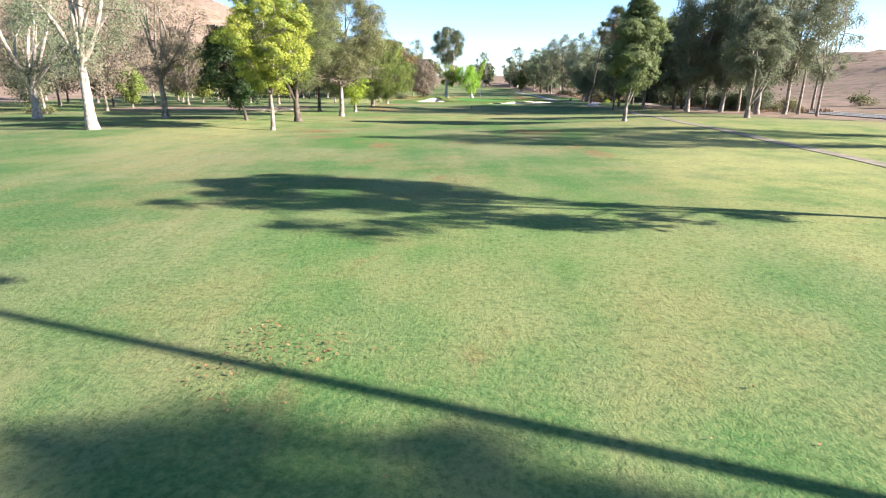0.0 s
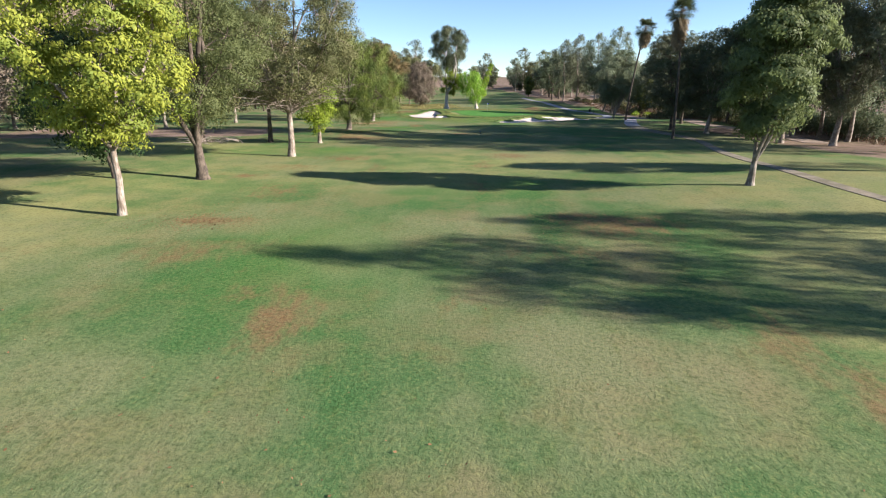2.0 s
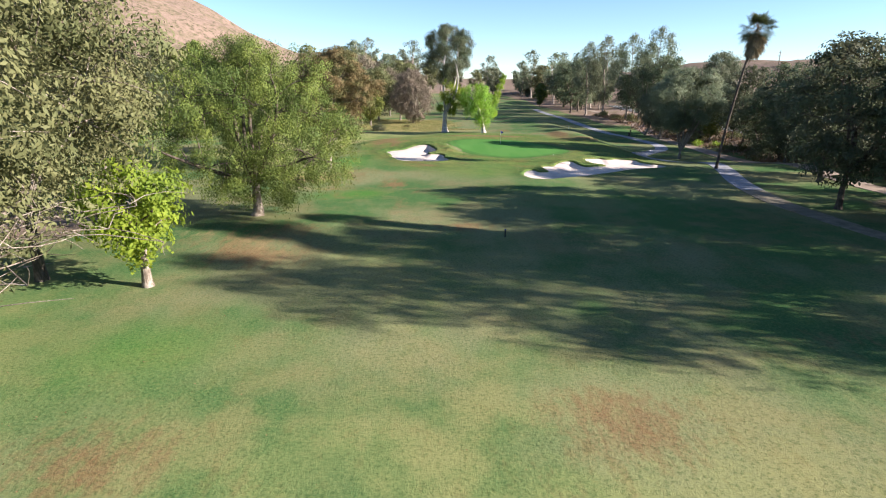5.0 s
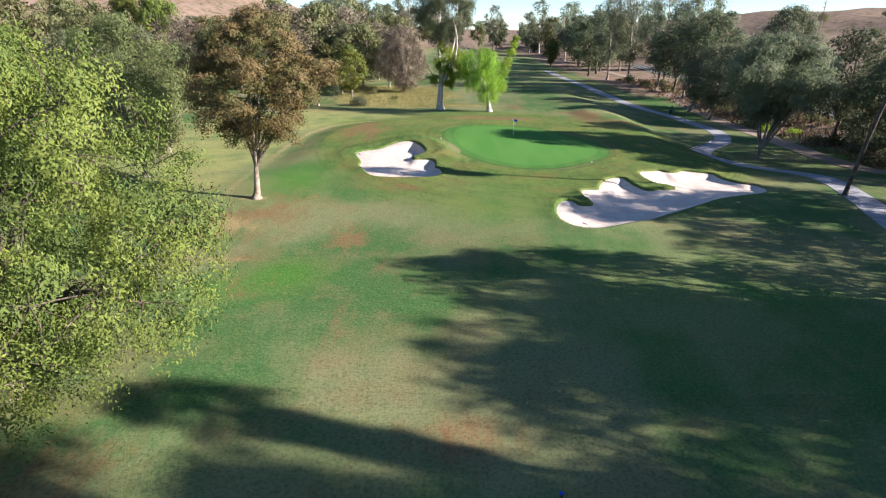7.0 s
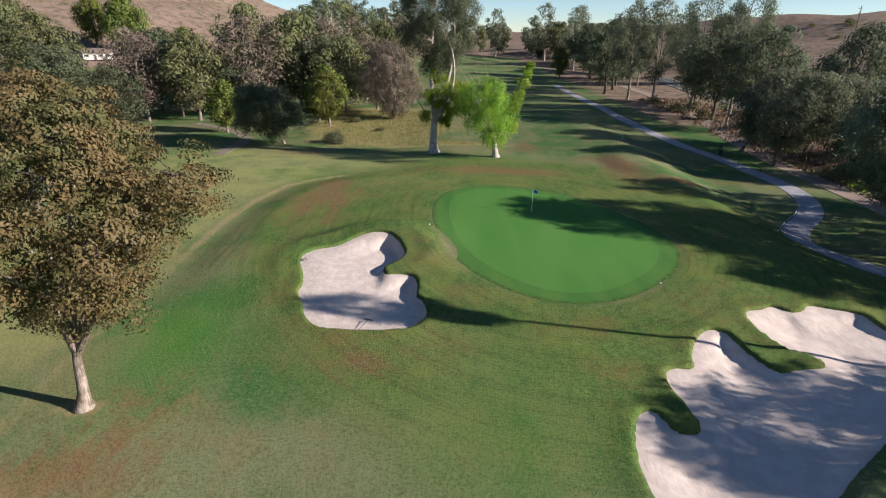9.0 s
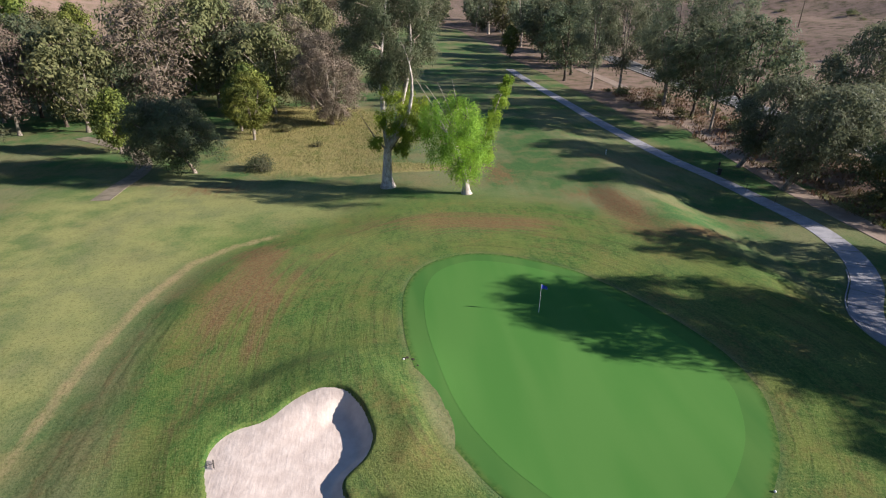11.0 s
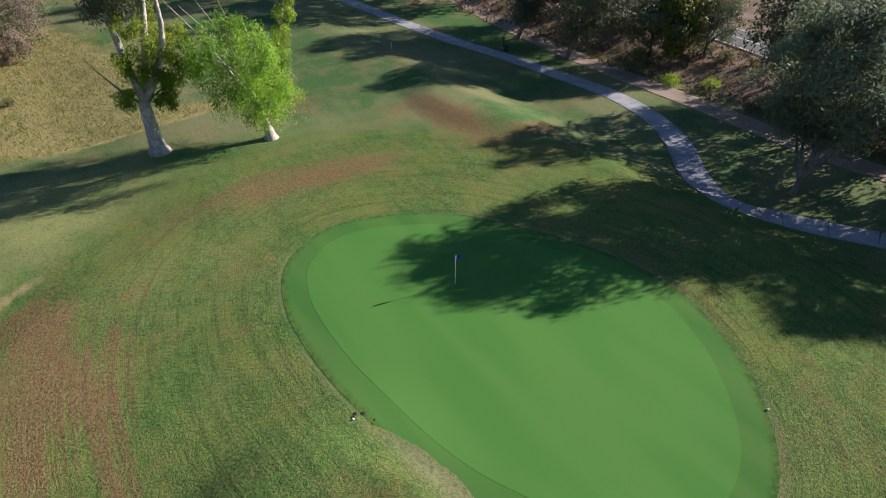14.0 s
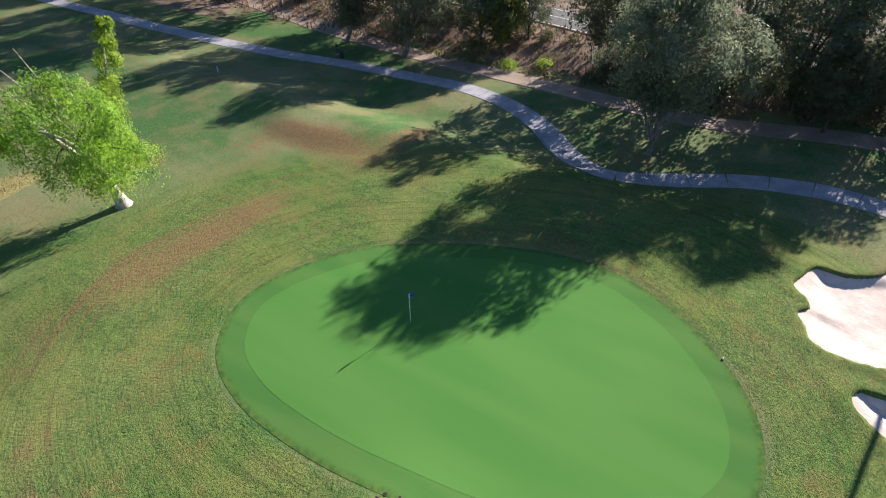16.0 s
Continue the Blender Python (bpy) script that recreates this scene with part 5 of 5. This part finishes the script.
# dead leaves and clippings lying on the fairway
rng = np.random.default_rng(12)
piles = [(-12.6, 55.6, 1.6, 0.9, 900), (-3.4, 8.6, 0.5, 0.7, 160), (-2.2, 8.8, 0.6, 0.4, 60), (-0.5, 30, 0.7, 2.2, 240), (0.4, 26.5, 0.5, 0.9, 160), (-5, 36, 4, 3, 110), (2, 20, 9, 10, 130), (0, 60, 12, 18, 160), (-13.5, 136.5, 2.5, 2.0, 160), (-14, 82, 4, 3, 200), (-16, 57, 3, 2, 200)]
pts = np.concatenate([rng.normal(0, 1, (n, 2)) * (sx, sy) + (x, y) for x, y, sx, sy, n in piles])
p = np.stack([pts[:, 0], pts[:, 1], nominal(pts[:, 0], pts[:, 1]) + 0.03], 1)
LITTER = leaf_material("dead_leaf", (0.20, 0.10, 0.05), (0.30, 0.18, 0.09), (0.10, 0.07, 0.035), 0.2, 0.1)
tagged(leaves_mesh("fallen_leaves", p, unit(rng.normal(0, 0.35, p.shape) + (0, 0, 1)), rng, 0.075, 0.6, 0.0, LITTER, None), "brown fallen leaves scattered on the grass", "leaves", kind="stuff")

# ---- flag ----
flag = root("flagstick", stand(11.0, 165.4), "white flagstick with a small blue flag in the hole", "flagstick")
part("pole", cone(0.016, 0.01, 2.2, (0, 0, 1.1), 8), WHITE, flag)
verts, quads = [], []
for i in range(7):
    u = i / 6
    for z in (2.16, 1.86):
        verts.append((0.02 + 0.38 * u, 0.05 * math.sin(u * 5), z - 0.1 * u + (0.05 * u if z < 2 else -0.03 * u)))
for i in range(6):
    quads.append((2 * i, 2 * i + 1, 2 * i + 3, 2 * i + 2))
mesh_object("flag", verts, quads, BLUE, flag)


# ---- small things on the course ----
marker = root("distance_marker", stand(5.4, 105.4), "short dark post with a small blue cap on the fairway", "marker post")
part("post", cone(0.05, 0.045, 0.55, (0, 0, 0.27), 10), DARK, marker)
part("cap", cone(0.07, 0.06, 0.05, (0, 0, 0.57), 12), BLUE, marker)


def make_rake(m):
    rake = root("rake", m, "dark bunker rake lying at the edge of the sand", "rake")
    part("handle", box(1.5, 0.024, 0.024, (0.75, 0, 0.06), 0.005), DARK, rake)
    part("head", box(0.04, 0.5, 0.04, (0.0, 0, 0.06), 0.01), DARK, rake)
    for k in range(9):
        part("tine", box(0.018, 0.018, 0.09, (-0.02, -0.26 + k * 0.065, 0.0), 0), DARK, rake)
    return rake


make_rake(stand(-1.7, 144.9, 252))
make_rake(stand(-7.6, 154.0, 200) @ Matrix.Translation((0, 0, 0.03)))
make_rake(stand(12.4, 131.6, 205) @ Matrix.Translation((0, 0, -0.28)))

for x, y in ((1.52, 160.42), (17.42, 149.81)):
    ball = root("golf_ball", stand(x, y), "small white golf ball lying on the grass", "golf ball", "golf balls")
    bm = bmesh.new()
    bmesh.ops.create_icosphere(bm, subdivisions=2, radius=0.06, matrix=Matrix.Translation((0, 0, 0.05)))
    part("shell", bm, WHITE, ball)
for x, y, w in ((1.56, 160.55, 0.12), (1.74, 160.68, 0.11), (2.06, 160.5, 0.12), (2.3, 159.9, 0.07), (2.1, 159.75, 0.05)):
    plug = root("turf_hole", stand(x, y), "small dark hole cut in the turf", "hole", "turf holes")
    part("soil", cone(w, w * 0.8, 0.03, (0, 0, 0.012), 12), SOIL, plug)

for x, y in ((32.4, 207.5),):
    stake = root("marker_stake", stand(x, y), "short white marker stake standing in the grass", "stake", "marker stakes")
    part("post", box(0.09, 0.05, 0.75, (0, 0, 0.35), 0.012), WHITE, stake)
    part("cap", box(0.11, 0.07, 0.05, (0, 0, 0.75), 0.012), BLUE, stake)

washer = root("ball_washer", stand(45.9, 201.2), "dark metal ball washer on a post beside the path", "ball washer")
part("post", cone(0.05, 0.05, 1.0, (0, 0, 0.5), 10), DARK, washer)
part("body", box(0.26, 0.22, 0.42, (0, 0, 1.15), 0.04), DARK, washer)
part("plunger", cone(0.02, 0.02, 0.3, (0, 0, 1.45), 8), DARK, washer)
part("base_plate", box(0.4, 0.4, 0.05, (0, 0, 0.04), 0.01), CONCRETE, washer)
bin_ = root("litter_bin", stand(45.2, 199.8), "dark round litter bin beside the path", "bin")
part("drum", cone(0.24, 0.27, 0.8, (0, 0, 0.42), 14), DARK, bin_)
part("rim", cone(0.29, 0.29, 0.05, (0, 0, 0.84), 14), DARK, bin_)
for x, y in ((44.6, 193.0), (46.6, 196.4), (45.6, 189.0)):
    rod = root("rope_stake", stand(x, y), "thin dark metal rope stake beside the path", "stake", "rope stakes")
    part("rod", cone(0.025, 0.02, 0.95, (0, 0, 0.45), 8), DARK, rod)
    part("loop", cone(0.05, 0.05, 0.04, (0, 0, 0.92), 8), DARK, rod)

# a pale kerb along the inside of the bend
near = PATH[(PATH[:, 1] > 161) & (PATH[:, 1] < 172) & (PATH[:, 0] > 33)]
t = np.gradient(near, axis=0)
t /= np.linalg.norm(t, axis=1)[:, None]
tagged(ribbon("kerb", near - np.stack([t[:, 1], -t[:, 0]], 1) * 1.3, 0.045, 0.11, CONCRETE, 0.2), "low pale concrete kerb along the bend of the path", "kerb", kind="structure")

# fallen branches under the western trees
rng = np.random.default_rng(5)
heap = root("branch_pile", stand(-27.6, 95.2), "heap of fallen pale dead branches on the grass", "branches")
limbs = []
for k in range(44):
    a = rng.uniform(0, 6.28)
    start = np.array([rng.normal(0, 2.2), rng.normal(0, 1.2), rng.uniform(0.05, 0.5)])
    end = start + np.array([math.cos(a), math.sin(a) * 0.6, rng.uniform(-0.05, 0.22)]) * rng.uniform(1.2, 3.2)
    end[2] = max(end[2], 0.06)
    limbs.append(bend(start, end, rng, 0.12, 0.05, 0.012, 5))
for path in limbs:
    v, q = tubes([path], 5)
    mesh_object("branch", v, q, BARK_PALE, heap)

# power pole on the eastern hill
pole = root("power_pole", stand(163, 346, 35), "tall weathered wooden power pole on the hill", "power pole")
part("mast", cone(0.22, 0.14, 17, (0, 0, 8.2), 10), TIMBER, pole)
for z, w in ((15.6, 3.0), (13.9, 2.4)):
    part("crossarm", box(w, 0.16, 0.18, (0, 0.16, z), 0.02), TIMBER, pole)
    for k in (-0.45, -0.2, 0.2, 0.45):
        part("insulator", cone(0.07, 0.05, 0.22, (w * k, 0.16, z + 0.18), 8), DARK, pole)


def make_house(m):
    """A small white building with a pitched roof, a door and windows."""
    house = root("outbuilding", m, "small white outbuilding with a pitched brown roof", "building")
    wall = part("wall", box(11, 6, 3.0, (0, 0, 1.5), 0.03), WALLPAINT, house)
    bm = bmesh.new()
    outline = [(-3.6, 2.9), (0, 4.6), (3.6, 2.9), (3.6, 3.05), (0, 4.78), (-3.6, 3.05)]
    ends = [[bm.verts.new((x, y, z)) for y, z in outline] for x in (-5.9, 5.9)]
    for k in range(6):
        bm.faces.new((ends[0][k], ends[0][(k + 1) % 6], ends[1][(k + 1) % 6], ends[1][k]))
    for e in ends:
        bm.faces.new((e[0], e[1], e[4], e[5]))
        bm.faces.new((e[1], e[2], e[3], e[4]))
    bmesh.ops.recalc_face_normals(bm, faces=bm.faces)
    part("roof", bm, ROOF, house)
    for x in (-5.5, 5.5):
        bm = bmesh.new()
        bm.faces.new([bm.verts.new((x, -3, 2.95)), bm.verts.new((x, 3, 2.95)), bm.verts.new((x, 0, 4.45))])
        ex = bmesh.ops.extrude_face_region(bm, geom=bm.faces[:])
        bmesh.ops.translate(bm, verts=[g for g in ex["geom"] if isinstance(g, bmesh.types.BMVert)], vec=(-0.15 if x > 0 else 0.15, 0, 0))
        bmesh.ops.recalc_face_normals(bm, faces=bm.faces)
        part("gable", bm, WALLPAINT, house)
    part("door", box(1.0, 0.08, 2.05, (-0.8, -3.03, 1.03), 0.01), TIMBER, house)
    for x in (-3.6, 1.6, 3.9):
        frame_ = part("window", box(1.3, 0.08, 1.1, (x, -3.03, 1.7), 0.01), WHITE, house)
        part("pane", box(1.1, 0.05, 0.9, (x, -3.06, 1.7), 0), GLASS_DARK, frame_)
    return house


make_house(stand(-119, 318, 20, 0.8))
